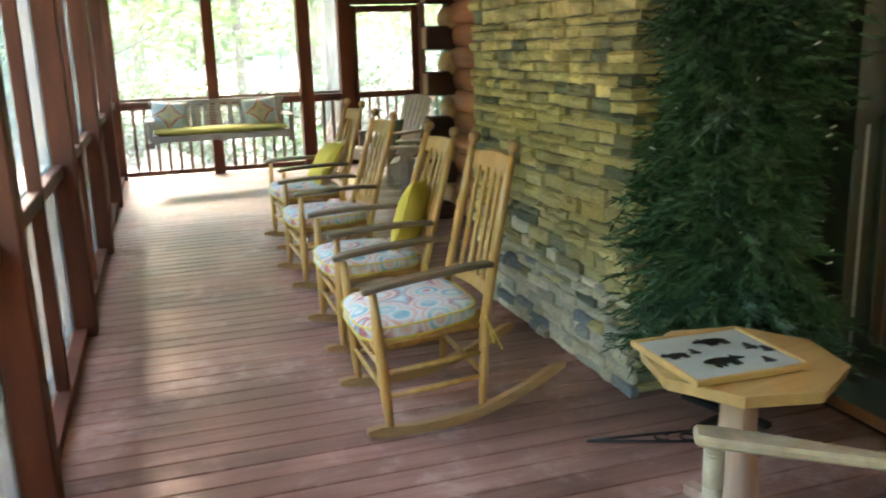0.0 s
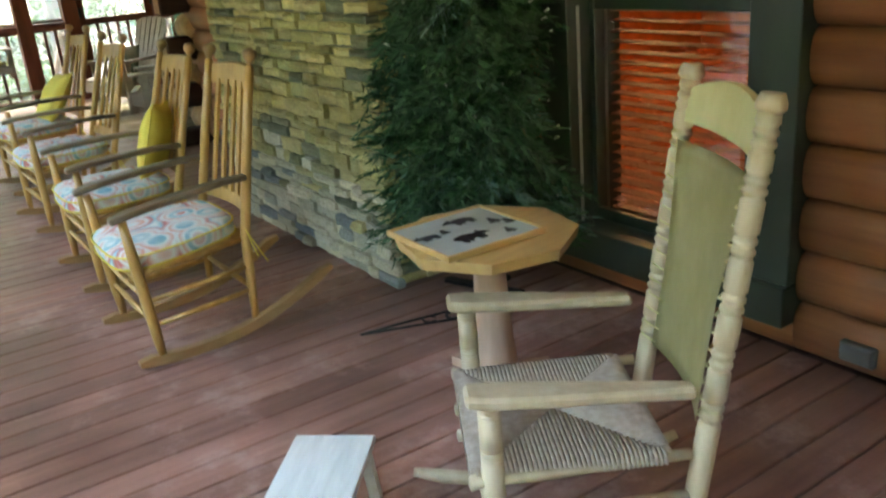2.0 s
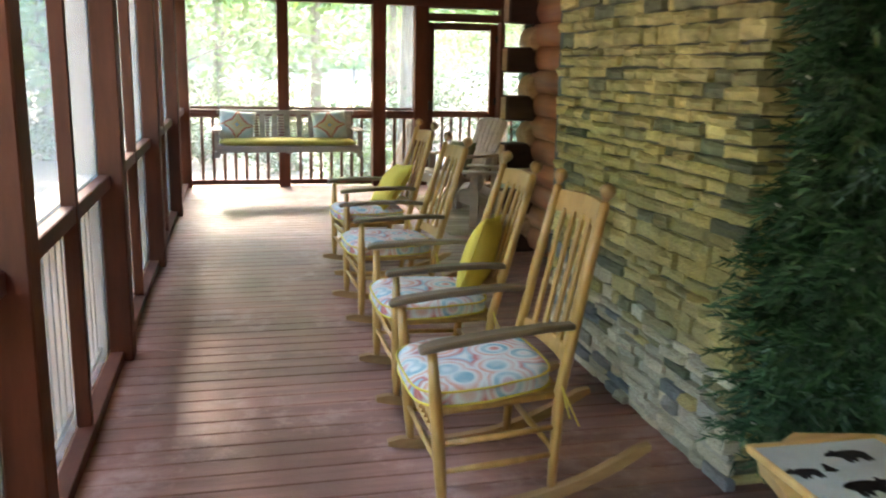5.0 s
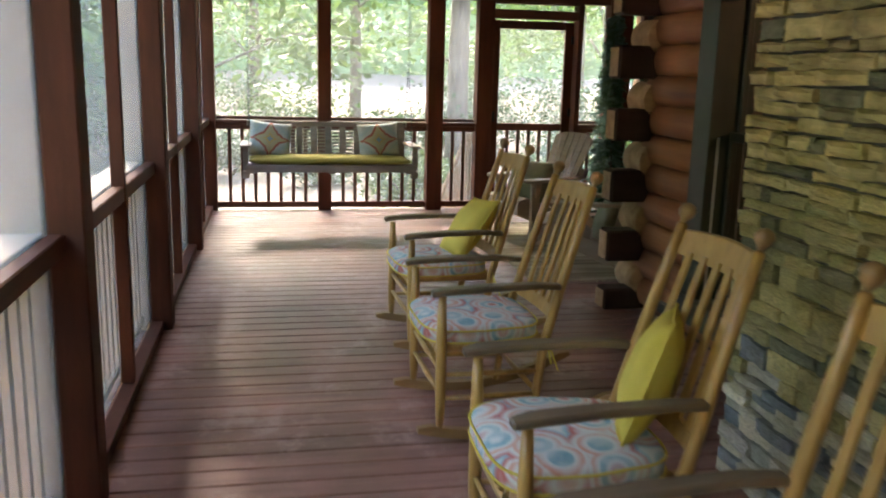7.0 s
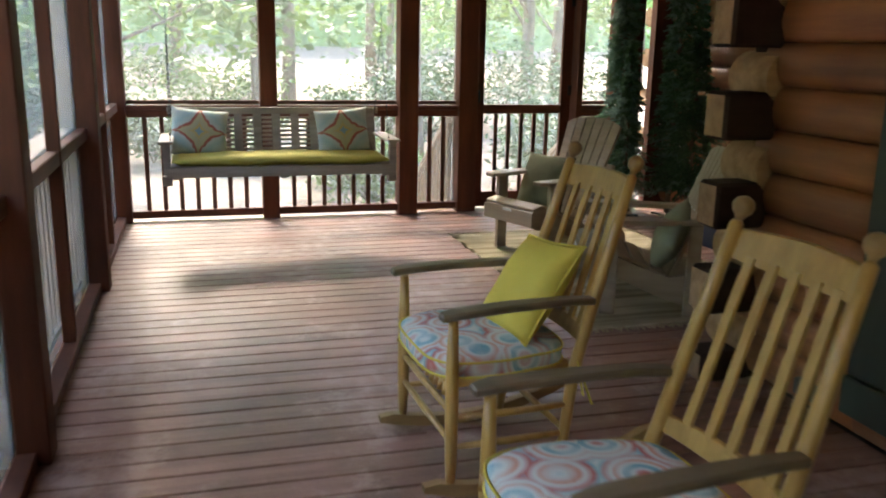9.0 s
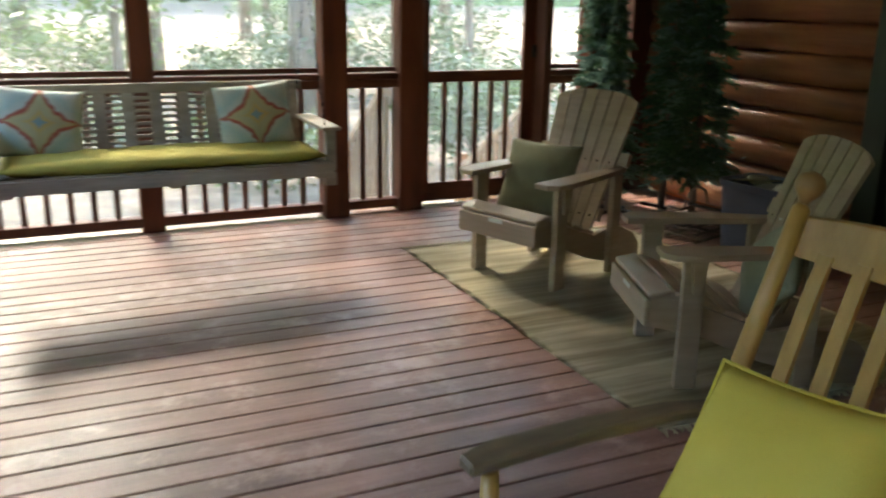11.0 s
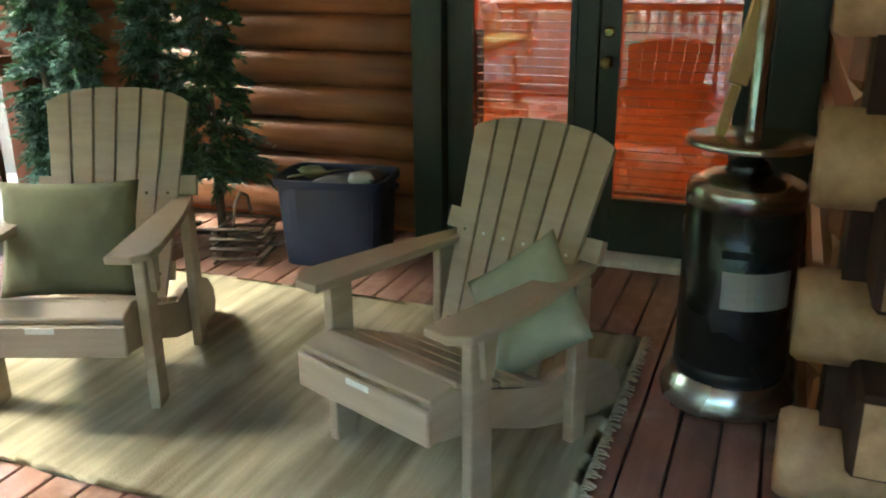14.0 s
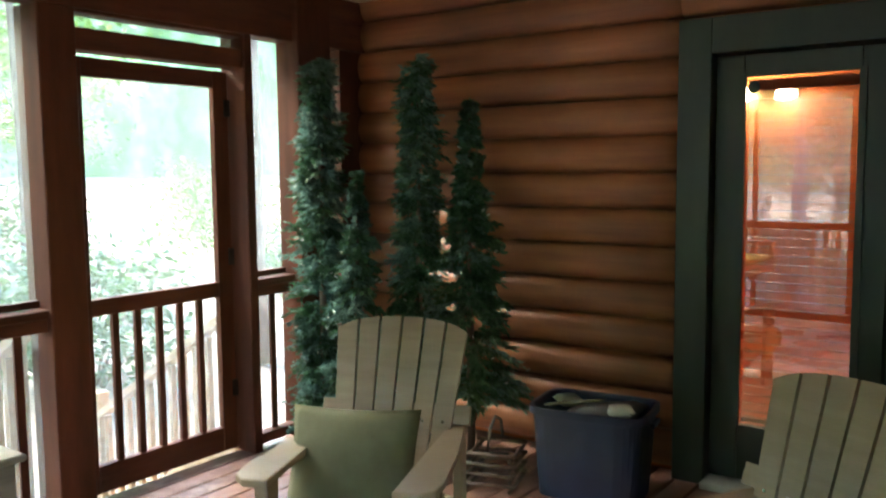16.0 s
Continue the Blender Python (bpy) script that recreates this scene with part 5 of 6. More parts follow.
# ---- adirondack chairs ----
def adirondack(m):
    c = thing("adirondack_chair", "taupe poly lumber adirondack chair with fanned back", "chair", "adirondack chairs", m)
    for s in (-1, 1):
        boxed("front_leg", (-0.02, 0.075, s * 0.275 - 0.018, s * 0.275 + 0.018, 0, 0.535), M_POLY, c, 0.004)
        bm = bmesh.new()
        pr = [(-0.14, 0.25), (-0.14, 0.36), (-0.05, 0.375), (0.2, 0.285), (0.4, 0.22), (0.5, 0.235), (0.66, 0.225), (0.8, 0.17), (0.87, 0.1), (0.88, 0.04), (0.85, 0.0), (0.72, 0.0), (0.35, 0.1), (0.1, 0.2)]
        a = [bm.verts.new((x, s * 0.235 - 0.016, z)) for x, z in pr]
        b = [bm.verts.new((x, s * 0.235 + 0.016, z)) for x, z in pr]
        bm.faces.new(a)
        bm.faces.new(b[::-1])
        for i in range(len(pr)):
            bm.faces.new((a[i], a[(i + 1) % len(pr)], b[(i + 1) % len(pr)], b[i]))
        part("side_rail", bm, M_POLY, c)
        boxed("rear_leg", (0.5, 0.58, s * 0.275 - 0.018, s * 0.275 + 0.018, 0.0, 0.535), M_POLY, c, 0.004)
        bm = bmesh.new()
        out = [(-0.12, -0.055), (-0.125, 0.03), (-0.08, 0.075), (0.0, 0.085), (0.3, 0.06), (0.6, 0.02), (0.66, 0.0), (0.66, -0.05), (0.2, -0.05)]
        a = [bm.verts.new((x, s * (0.265 + yy), 0.536)) for x, yy in out]
        b = [bm.verts.new((x, s * (0.265 + yy), 0.562)) for x, yy in out]
        bm.faces.new(a)
        bm.faces.new(b[::-1])
        for i in range(len(out)):
            bm.faces.new((a[i], a[(i + 1) % len(out)], b[(i + 1) % len(out)], b[i]))
        part("armrest", bm, M_POLY, c, "", 0.004)
        bm = bmesh.new()
        vs = [bm.verts.new((x, s * 0.296 + dy, z)) for dy in (0, s * 0.02) for x, z in ((0.0, 0.535), (0.07, 0.535), (0.05, 0.4), (0.015, 0.4))]
        for f in ((0, 1, 2, 3), (7, 6, 5, 4), (0, 4, 5, 1), (1, 5, 6, 2), (2, 6, 7, 3), (3, 7, 4, 0)):
            bm.faces.new([vs[i] for i in f])
        part("arm_bracket", bm, M_POLY, c)
    boxed("maker_plate", (-0.169, -0.166, -0.045, 0.045, 0.332, 0.35), M_WHITE, c)
    boxed("apron", (-0.165, -0.141, -0.262, 0.262, 0.25, 0.355), M_POLY, c, 0.005)
    k = 0
    path2 = [(-0.15, 0.367), (-0.05, 0.387), (0.06, 0.352), (0.17, 0.312), (0.28, 0.273), (0.385, 0.238)]
    for p, q in zip(path2, path2[1:]):
        bm = bmesh.new()
        bar(bm, ((p[0] + q[0]) / 2, -0.258, (p[1] + q[1]) / 2), ((p[0] + q[0]) / 2, 0.258, (p[1] + q[1]) / 2), 0.1, 0.02, ((p[1] - q[1]), 0, q[0] - p[0]))
        part("seat_slat", bm, M_POLY, c, "", 0.005)
    tilt = 24.0
    rot = Matrix.Translation((0.4, 0, 0.2)) @ Matrix.Rotation(radians(tilt), 4, "Y")
    for i in range(6):
        bm = bmesh.new()
        u0, u1 = (i - 3) / 3 + 0.02, (i - 2) / 3 - 0.02
        rows = 8
        lf, rt = [], []
        cols = []
        for j in range(rows + 1):
            row = []
            for u in np.linspace(u0, u1, 5):
                top = 0.72 + 0.1 * math.sqrt(max(0.0, 1 - (abs(u) * 0.93) ** 2.4))
                v = j / rows
                yy = u * (0.2 + 0.075 * v)
                row.append((yy, v * top))
            cols.append(row)
        fr = [[bm.verts.new(rot @ Vector((-0.02 * (1 - (y / 0.27) ** 2) * 0 + 0.0, y, z))) for y, z in row] for row in cols]
        bk = [[bm.verts.new(rot @ Vector((0.02, y, z))) for y, z in row] for row in cols]
        for j in range(rows):
            for q in range(4):
                bm.faces.new((fr[j][q], fr[j][q + 1], fr[j + 1][q + 1], fr[j + 1][q]))
                bm.faces.new((bk[j][q], bk[j + 1][q], bk[j + 1][q + 1], bk[j][q + 1]))
            bm.faces.new((fr[j][0], fr[j + 1][0], bk[j + 1][0], bk[j][0]))
            bm.faces.new((fr[j][4], bk[j][4], bk[j + 1][4], fr[j + 1][4]))
        for q in range(4):
            bm.faces.new((fr[0][q], bk[0][q], bk[0][q + 1], fr[0][q + 1]))
            bm.faces.new((fr[rows][q], fr[rows][q + 1], bk[rows][q + 1], bk[rows][q]))
        sl = part("back_slat", bm, M_POLY, c)
        for zz in (0.12, 0.42):
            for yy in (0,):
                b2 = bmesh.new()
                um = (u0 + u1) / 2
                rod(b2, [rot @ Vector((-0.003, um * (0.2 + 0.075 * zz / 0.75), zz)), rot @ Vector((0.002, um * (0.2 + 0.075 * zz / 0.75), zz))], 0.0055, 8)
                part("screw", b2, M_CHROME, sl)
    for z, w in ((0.1, 0.22), (0.42, 0.3)):
        bm = bmesh.new()
        box(bm, 0.021, 0.055, -w, w, z, z + 0.07, rot)
        part("back_brace", bm, M_POLY, c)
    return c


AD1, AD2 = pose(2.92, 10.59, 0.012, 0, 0, 21) @ Matrix.Diagonal((0.95, 0.99, 1.02, 1)), pose(2.965, 9.42, 0.012, 0, 0, -21) @ Matrix.Diagonal((0.95, 1.0, 0.97, 1))
ad1 = adirondack(AD1)
ad2 = copy_thing(ad1, AD2)
tufted = throw_pillow(AD1 @ pose(0.27, 0.06, 0.5, 0, 0, 90) @ pose(0, 0, 0, 20, 0, 0), 0.49, 0.4, 0.16, M_OLIVE, "sage green square pillow sitting upright in the chair")
bm = bmesh.new()
bmesh.ops.create_uvsphere(bm, u_segments=10, v_segments=6, radius=0.014, matrix=pose(0, -0.079, 0) @ Matrix.Diagonal((1, 0.4, 1, 1)))
part("tuft_button", bm, M_SAGE, tufted, "pale tuft in the middle")
throw_pillow(AD2 @ pose(0.385, -0.17, 0.46, 0, 0, 90) @ pose(0, 0, 0, 27, 38, 14), 0.36, 0.35, 0.17, M_SAGE, "pale sage pillow slumped on its corner in the chair")

# ---- rug ----
rug = thing("rug", "worn tan jute rug with fringed ends", "rug", m=pose(0, 0, 0.0))
bm = bmesh.new()
RX0, RX1, RY0, RY1 = 2.59, 4.16, 8.91, 11.345
nx, ny = 40, 70
g = []
for i in range(nx + 1):
    row = []
    for j in range(ny + 1):
        x, y = RX0 + (RX1 - RX0) * i / nx, RY0 + (RY1 - RY0) * j / ny
        edge = 0.012 * noise.noise(Vector((x * 5, y * 5, 7)))
        row.append(bm.verts.new((x + (edge if i in (0, nx) else 0), y, 0.008 + 0.003 * noise.noise(Vector((x * 8, y * 8, 0))))))
    g.append(row)
for i in range(nx):
    for j in range(ny):
        bm.faces.new((g[i][j], g[i + 1][j], g[i + 1][j + 1], g[i][j + 1])).smooth = True
bmesh.ops.solidify(bm, geom=bm.faces[:], thickness=0.006)
part("weave", bm, M_RUG, rug)
random.seed(9)
for ye, sgn in ((RY0, -1), (RY1, 1)):
    bm = bmesh.new()
    for i in range(150):
        x = RX0 + (RX1 - RX0) * (i + 0.5) / 150
        dx, ln = random.uniform(-0.02, 0.02), random.uniform(0.02, 0.045)
        rod(bm, [(x, ye, 0.008), (x + dx * 0.5, ye + sgn * ln * 0.5, 0.01), (x + dx, ye + sgn * ln, 0.005)], 0.0035, 4)
    part("fringe", bm, M_RUG, rug)


# ---- storage bins ----
def storage_bin(m, label):
    c = thing("storage_bin", label, "storage bin", "storage bins", m)
    bm = bmesh.new()
    prof = [(0.9, 0.0), (0.94, 0.15), (0.99, 0.39), (1.0, 0.4), (1.06, 0.4), (1.06, 0.435), (1.0, 0.435), (0.97, 0.42), (0.9, 0.04)]
    rings = []
    n = 32
    for k, z in prof:
        row = []
        for i in range(n):
            a = 2 * math.pi * i / n
            ca, sa = math.cos(a), math.sin(a)
            rib = 1 + (0.012 if (i % 4 == 0 and 0.05 < z < 0.38) else 0)
            row.append(bm.verts.new((0.19 * k * rib * math.copysign(abs(ca) ** 0.35, ca), 0.27 * k * rib * math.copysign(abs(sa) ** 0.35, sa), z)))
        rings.append(row)
    for r0, r1 in zip(rings, rings[1:]):
        for i in range(n):
            bm.faces.new((r0[i], r0[(i + 1) % n], r1[(i + 1) % n], r1[i]))
    bm.faces.new(rings[0][::-1])
    bm.faces.new(rings[-1])
    part("tub", bm, M_NAVY, c)
    for s in (-1, 1):
        boxed("handle", (-0.06, 0.06, s * 0.29 - 0.012, s * 0.29 + 0.012, 0.36, 0.385), M_NAVY, c, 0.004)
    return c


storage_bin(pose(4.62, 10.5, 0, 0, 0, 8), "navy blue plastic storage bin without lid, half full")
storage_bin(pose(4.58, 8.62, 0, 0, 0, 90), "navy blue plastic storage bin in the corner by the door")
random.seed(3)
junk = [("green_strip", M_OLIVE, (4.7, 10.76, 0.44), (0.035, 0.3, 0.014), 25, "green plastic strip in the storage bin"), ("white_packet", M_WHITE, (4.7, 10.52, 0.435), (0.11, 0.13, 0.06), 30, "crumpled white packet in the storage bin"), ("green_packet", M_SAGE, (4.8, 10.84, 0.42), (0.09, 0.14, 0.05), 60, "crumpled pale green packet in the storage bin"), ("grey_bag", M_GREYPL, (4.78, 10.66, 0.38), (0.3, 0.42, 0.1), 10, "dark grey bag filling the storage bin")]
for nm, mat, loc, dims, rz, lab in junk:
    t = thing(nm, lab, nm.split("_")[1], m=pose(loc[0] - 0.14, loc[1] - 0.18, loc[2], random.uniform(-12, 12), random.uniform(-12, 12), rz))
    bm = bmesh.new()
    cushion(bm, dims[1], dims[0], dims[2], 8, 8, 0.05, 0.3, pose(0, 0, 0, 90, 0, 90))
    part("piece", bm, mat, t)
crate = thing("twig_basket", "small open twig basket of cones on the deck", "basket", m=pose(4.44, 10.95, 0, 0, 0, 15))
random.seed(12)
for k in range(4):
    for s in (-1, 1):
        bm = bmesh.new()
        rod(bm, [(-0.14, s * 0.11, 0.012 + 0.05 * k), (0.14, s * 0.11, 0.015 + 0.05 * k)], 0.009, 6)
        part("twig", bm, M_BARK, crate)
        bm = bmesh.new()
        rod(bm, [(s * 0.12, -0.13, 0.035 + 0.05 * k), (s * 0.12, 0.13, 0.032 + 0.05 * k)], 0.009, 6)
        part("twig", bm, M_BARK, crate)
bm = bmesh.new()
rod(bm, [(-0.13, 0, 0.2), (-0.09, 0, 0.3), (0, 0, 0.34), (0.09, 0, 0.3), (0.13, 0, 0.2)], 0.008, 6)
part("handle", bm, M_BARK, crate)

globe = thing("ceiling_globe", "white glass globe light under the porch ceiling", "ceiling light", m=pose(1.8, 10.7, ZC))
bm = bmesh.new()
lathe(bm, [(0.05, 0), (0.05, -0.03), (0.03, -0.05), (0.06, -0.07), (0.12, -0.13), (0.135, -0.2), (0.11, -0.27), (0.04, -0.31)], 20)
part("globe", bm, M_WHITE, globe)

# ---- patio heater ----
heater = thing("patio_heater", "black patio heater with steel trim and round shelf", "patio heater", m=pose(3.76, 8.575, 0) @ Matrix.Diagonal((0.87, 0.87, 1.0, 1)))
bm = bmesh.new()
lathe(bm, [(0.2, 0.02), (0.245, 0.03), (0.25, 0.06), (0.235, 0.09), (0.212, 0.125), (0.205, 0.13)], 36)
part("base_ring", bm, M_CHROME, heater, "polished steel base")
bm = bmesh.new()
lathe(bm, [(0.19, 0.125), (0.205, 0.131), (0.207, 0.17), (0.2, 0.175), (0.204, 0.18), (0.204, 0.72), (0.19, 0.725)], 36)
part("tank_housing", bm, M_BLACK, heater, "glossy black housing")
bm = bmesh.new()
lathe(bm, [(0.207, 0.7), (0.209, 0.745), (0.2, 0.765), (0.14, 0.79), (0.09, 0.8), (0.05, 0.8)], 36)
part("steel_collar", bm, M_CHROME, heater, "polished steel collar")
bm = bmesh.new()
lathe(bm, [(0.085, 0.795), (0.07, 0.83), (0.05, 0.84), (0.045, 0.88)], 24)
part("neck", bm, M_BLACK, heater)
bm = bmesh.new()
lathe(bm, [(0.21, 0.88), (0.225, 0.885), (0.225, 0.9), (0.215, 0.905), (0.03, 0.905)], 36)
part("shelf", bm, M_CHROME, heater, "round steel shelf")
bm = bmesh.new()
lathe(bm, [(0.03, 0.9), (0.026, 0.93), (0.024, 2.0)], 16)
part("pole", bm, M_CHROME, heater)
bm = bmesh.new()
for k in range(3):
    rod(bm, [(0.2 * math.cos(2.1 * k), 0.2 * math.sin(2.1 * k), 0.0), (0.2 * math.cos(2.1 * k), 0.2 * math.sin(2.1 * k), 0.03)], 0.02, 8)
part("foot", bm, M_BLACK, heater)
bm = bmesh.new()
arc = [radians(168 + 8 * k) for k in range(10)]
for r0, r1 in ((0.2045, 0.2075),):
    cols = [[bm.verts.new((r * math.cos(a), r * math.sin(a), z)) for r, z in ((r0, 0.4), (r1, 0.4), (r1, 0.52), (r0, 0.52))] for a in arc]
    for c0, c1 in zip(cols, cols[1:]):
        for k in range(4):
            bm.faces.new((c0[k], c0[(k + 1) % 4], c1[(k + 1) % 4], c1[k]))
    bm.faces.new(cols[0])
    bm.faces.new(cols[-1][::-1])
part("label_plate", bm, M_TRACK, heater, "blank steel label plate")
boxed("vent_slot", (-0.21, -0.195, -0.05, 0.05, 0.565, 0.59), M_IRON, heater)
paddle = thing("wooden_paddle", "tan wooden paddle leaning on the heater pole", "paddle", m=pose(3.73, 8.67, 0.907, 13, 2, 15))
bm = bmesh.new()
box(bm, -0.008, 0.008, -0.017, 0.017, 0, 0.16)
box(bm, -0.008, 0.008, -0.032, 0.032, 0.161, 0.47)
part("blade", bm, M_PINE, paddle, "", 0.005)

# ---- furniture in the lit room ----
sconce = thing("wall_light", "two bright glass shades on the far room wall", "wall light", m=pose(9.5, 11.05, 2.25))
boxed("back_plate", (0.04, 0.099, -0.3, 0.3, -0.04, 0.04), M_BRASS, sconce)
for s in (-0.2, 0.2):
    bm = bmesh.new()
    lathe(bm, [(0.03, 0.08), (0.06, 0.05), (0.09, -0.05), (0.05, -0.07)], 16, (-0.06, s, 0))
    part("shade", bm, M_LAMP_BRIGHT, sconce, "glowing glass shade")
tb = thing("dining_table", "dark wooden table in the lit room", "table", m=pose(6.6, 3.6, 0))
bm = bmesh.new()
lathe(bm, [(0.6, 0.71), (0.62, 0.73), (0.6, 0.75)], 32)
part("tabletop", bm, M_DARKWOOD, tb)
bm = bmesh.new()
lathe(bm, [(0.3, 0), (0.28, 0.05), (0.08, 0.12), (0.06, 0.7)], 20)
part("pedestal", bm, M_DARKWOOD, tb)
for x, yy in ((5.6, 3.4), (6.4, 2.5), (6.2, 10.6)):
    ch = thing("dining_chair", "dark wooden dining chair in the lit room", "chair", "room chairs", pose(x, yy, 0, 0, 0, 40 * x))
    boxed("seat", (-0.22, 0.22, -0.22, 0.22, 0.43, 0.47), M_DARKWOOD, ch, 0.01)
    boxed("backrest", (0.19, 0.22, -0.21, 0.21, 0.6, 1.0), M_DARKWOOD, ch, 0.01)
    for a in (-0.19, 0.19):
        for b in (-0.19, 0.19):
            boxed("leg", (a - 0.02, a + 0.02, b - 0.02, b + 0.02, 0, 0.429 if a < 0 else 0.6), M_DARKWOOD, ch)


# ---- the wood outside ----
def tree(x, y, height, trunk_r, crown_r, leaves, seed, material=M_LEAF, lean=0.0, low=0.35):
    rnd = random.Random(seed)
    t = thing("tree", "leafy woodland tree with grey-brown bark", "tree", "woodland trees", pose(x, y, ground_z(x, y) - 0.2))
    bm = bmesh.new()
    pts = [(lean * h * height + 0.12 * noise.noise(Vector((seed, h * 3, 0))), 0.12 * noise.noise(Vector((seed, h * 3, 9))), h * height) for h in np.linspace(0, 1, 9)]
    rod(bm, pts, [trunk_r * (1.25 - 0.0 if i == 0 else (1 - 0.85 * i / 8)) for i in range(9)], 10)
    tips = []
    for k in range(11):
        h = rnd.uniform(low, 0.92)
        base = Vector((lean * h * height, 0, h * height))
        a = rnd.random() * 6.28
        ln = crown_r * rnd.uniform(0.6, 1.1) * (1.15 - 0.5 * h)
        tip = base + Vector((math.cos(a) * ln, math.sin(a) * ln, ln * rnd.uniform(0.05, 0.55)))
        mid = base.lerp(tip, 0.5) + Vector((0, 0, 0.12 * ln))
        rod(bm, [base, mid, tip], [trunk_r * 0.3 * (1.1 - h), trunk_r * 0.17 * (1.1 - h), 0.008], 6)
        tips += [base.lerp(tip, 0.45), mid.lerp(tip, 0.5), tip, base.lerp(tip, 0.75)]
    tips.append(Vector((lean * height, 0, height)))
    part("trunk", bm, M_BARK, t)
    V, F = [], []
    for i in range(leaves):
        c = rnd.choice(tips)
        p = c + Vector((rnd.gauss(0, 1), rnd.gauss(0, 1), rnd.gauss(0, 0.6))) * crown_r * 0.2
        s = rnd.uniform(0.05, 0.12) * (1.0 if crown_r < 3.5 else 1.35)
        d1 = Vector((rnd.gauss(0, 1), rnd.gauss(0, 1), rnd.gauss(0, 0.5))).normalized()
        d2 = d1.cross(Vector((rnd.gauss(0, 1), rnd.gauss(0, 1), 1))).normalized()
        b0 = len(V)
        V += [tuple(p - d1 * s), tuple(p + d2 * s * 0.5), tuple(p + d1 * s), tuple(p - d2 * s * 0.5)]
        F.append((b0, b0 + 1, b0 + 2, b0 + 3))
    me = bpy.data.meshes.new("crown")
    me.from_pydata(V, [], F)
    me.materials.append(material)
    ob = new("crown", me)
    ob.parent = t
    return t


def shrub(x, y, w, h, leaves, seed, material):
    rnd = random.Random(seed)
    t = thing("shrub", "broad-leaved evergreen shrub in the wood", "shrub", "woodland shrubs", pose(x, y, ground_z(x, y) - 0.05))
    bm = bmesh.new()
    tips = []
    for k in range(9):
        a = rnd.random() * 6.28
        tip = Vector((math.cos(a) * w * rnd.uniform(0.3, 0.9), math.sin(a) * w * rnd.uniform(0.3, 0.9), h * rnd.uniform(0.45, 1)))
        rod(bm, [(0, 0, 0), tip * 0.5 + Vector((0, 0, 0.1)), tip], [0.03, 0.018, 0.006], 5)
        tips += [tip, tip * 0.7, tip * 0.85]
    part("stem", bm, M_BARK, t)
    V, F = [], []
    for i in range(leaves):
        p = rnd.choice(tips) + Vector((rnd.gauss(0, 0.2), rnd.gauss(0, 0.2), rnd.gauss(0, 0.16))) * w
        s = rnd.uniform(0.05, 0.1)
        d1 = Vector((rnd.gauss(0, 1), rnd.gauss(0, 1), rnd.gauss(0, 0.6))).normalized()
        d2 = d1.cross(Vector((rnd.gauss(0, 1), rnd.gauss(0, 1), 1))).normalized()
        b0 = len(V)
        V += [tuple(p - d1 * s), tuple(p + d2 * s * 0.42), tuple(p + d1 * s), tuple(p - d2 * s * 0.42)]
        F.append((b0, b0 + 1, b0 + 2, b0 + 3))
    me = bpy.data.meshes.new("leaves")
    me.from_pydata(V, [], F)
    me.materials.append(material)
    ob = new("leaves", me)
    ob.parent = t


# ahead (north)
tree(4.5, 20.5, 14, 0.24, 4.0, 3500, 1, low=0.5)
tree(-0.6, 19.0, 11, 0.12, 3.6, 6000, 2, lean=0.05, low=0.2)
tree(1.9, 23.5, 13, 0.1, 3.6, 5500, 3, low=0.18)
tree(8.2, 16.9, 12, 0.24, 3.4, 4000, 4, low=0.4)
tree(8.6, 23.0, 13, 0.1, 3.4, 4500, 5, low=0.25)
tree(-3.6, 23.0, 13, 0.18, 4.2, 5500, 6, low=0.2)
tree(3.2, 30.0, 15, 0.2, 5.0, 6000, 7, low=0.15)
tree(10.5, 30.0, 15, 0.22, 5.0, 6000, 8, low=0.15)
tree(-5.0, 32.0, 15, 0.2, 5.2, 6000, 9, low=0.15)
tree(7.2, 38.0, 16, 0.22, 5.5, 6000, 10, low=0.12)
tree(0.0, 40.0, 16, 0.25, 5.5, 6000, 12, low=0.12)
tree(14.0, 36.0, 16, 0.25, 5.5, 6000, 13, low=0.12)
for i, (x, y, hh) in enumerate(((-4.6, 18.5, 10), (-7.2, 21.0, 12), (-9.0, 25.5, 13), (-5.6, 26.0, 12), (-11.5, 29.0, 13))):
    tree(x, y, hh, 0.13, 3.6, 5500, 60 + i, low=0.1)
# beside (west)
for i, (x, y) in enumerate(((-12.5, 17.0), (-14.5, 10.5), (-13.0, 3.0), (-16.0, 20.0), (-18.0, 12.0), (-17.5, 5.0), (-19.0, -2.0), (-14.0, -6.5))):
    tree(x, y, 11 + (i * 37 % 5), 0.14 + 0.02 * (i % 3), 3.8, 5000, 40 + i, low=0.15)
for i, (x, y) in enumerate(((-11.5, 13.5), (-11.0, 7.5), (-12.0, 0.5), (-7.6, 12.6), (-9.0, 15.0))):
    tree(x, y, 7.5 + i, 0.09 + 0.02 * i, 2.6, 4200, 140 + i, low=0.12)
for i, (x, y, w, h) in enumerate(((4.2, 22.0, 1.6, 1.7), (6.0, 25.0, 2.0, 2.0), (6.2, 17.3, 1.2, 1.5), (1.0, 27.0, 2.0, 1.8), (-2.5, 26.0, 2.0, 1.6), (9.0, 26.0, 2.2, 2.2), (-4.0, 16.5, 1.3, 1.2), (-4.5, 10.5, 1.3, 1.2))):
    shrub(x, y, w, h, 2600, 70 + i, M_LEAF_DARK if i in (0, 1, 2, 5) else M_LEAF)

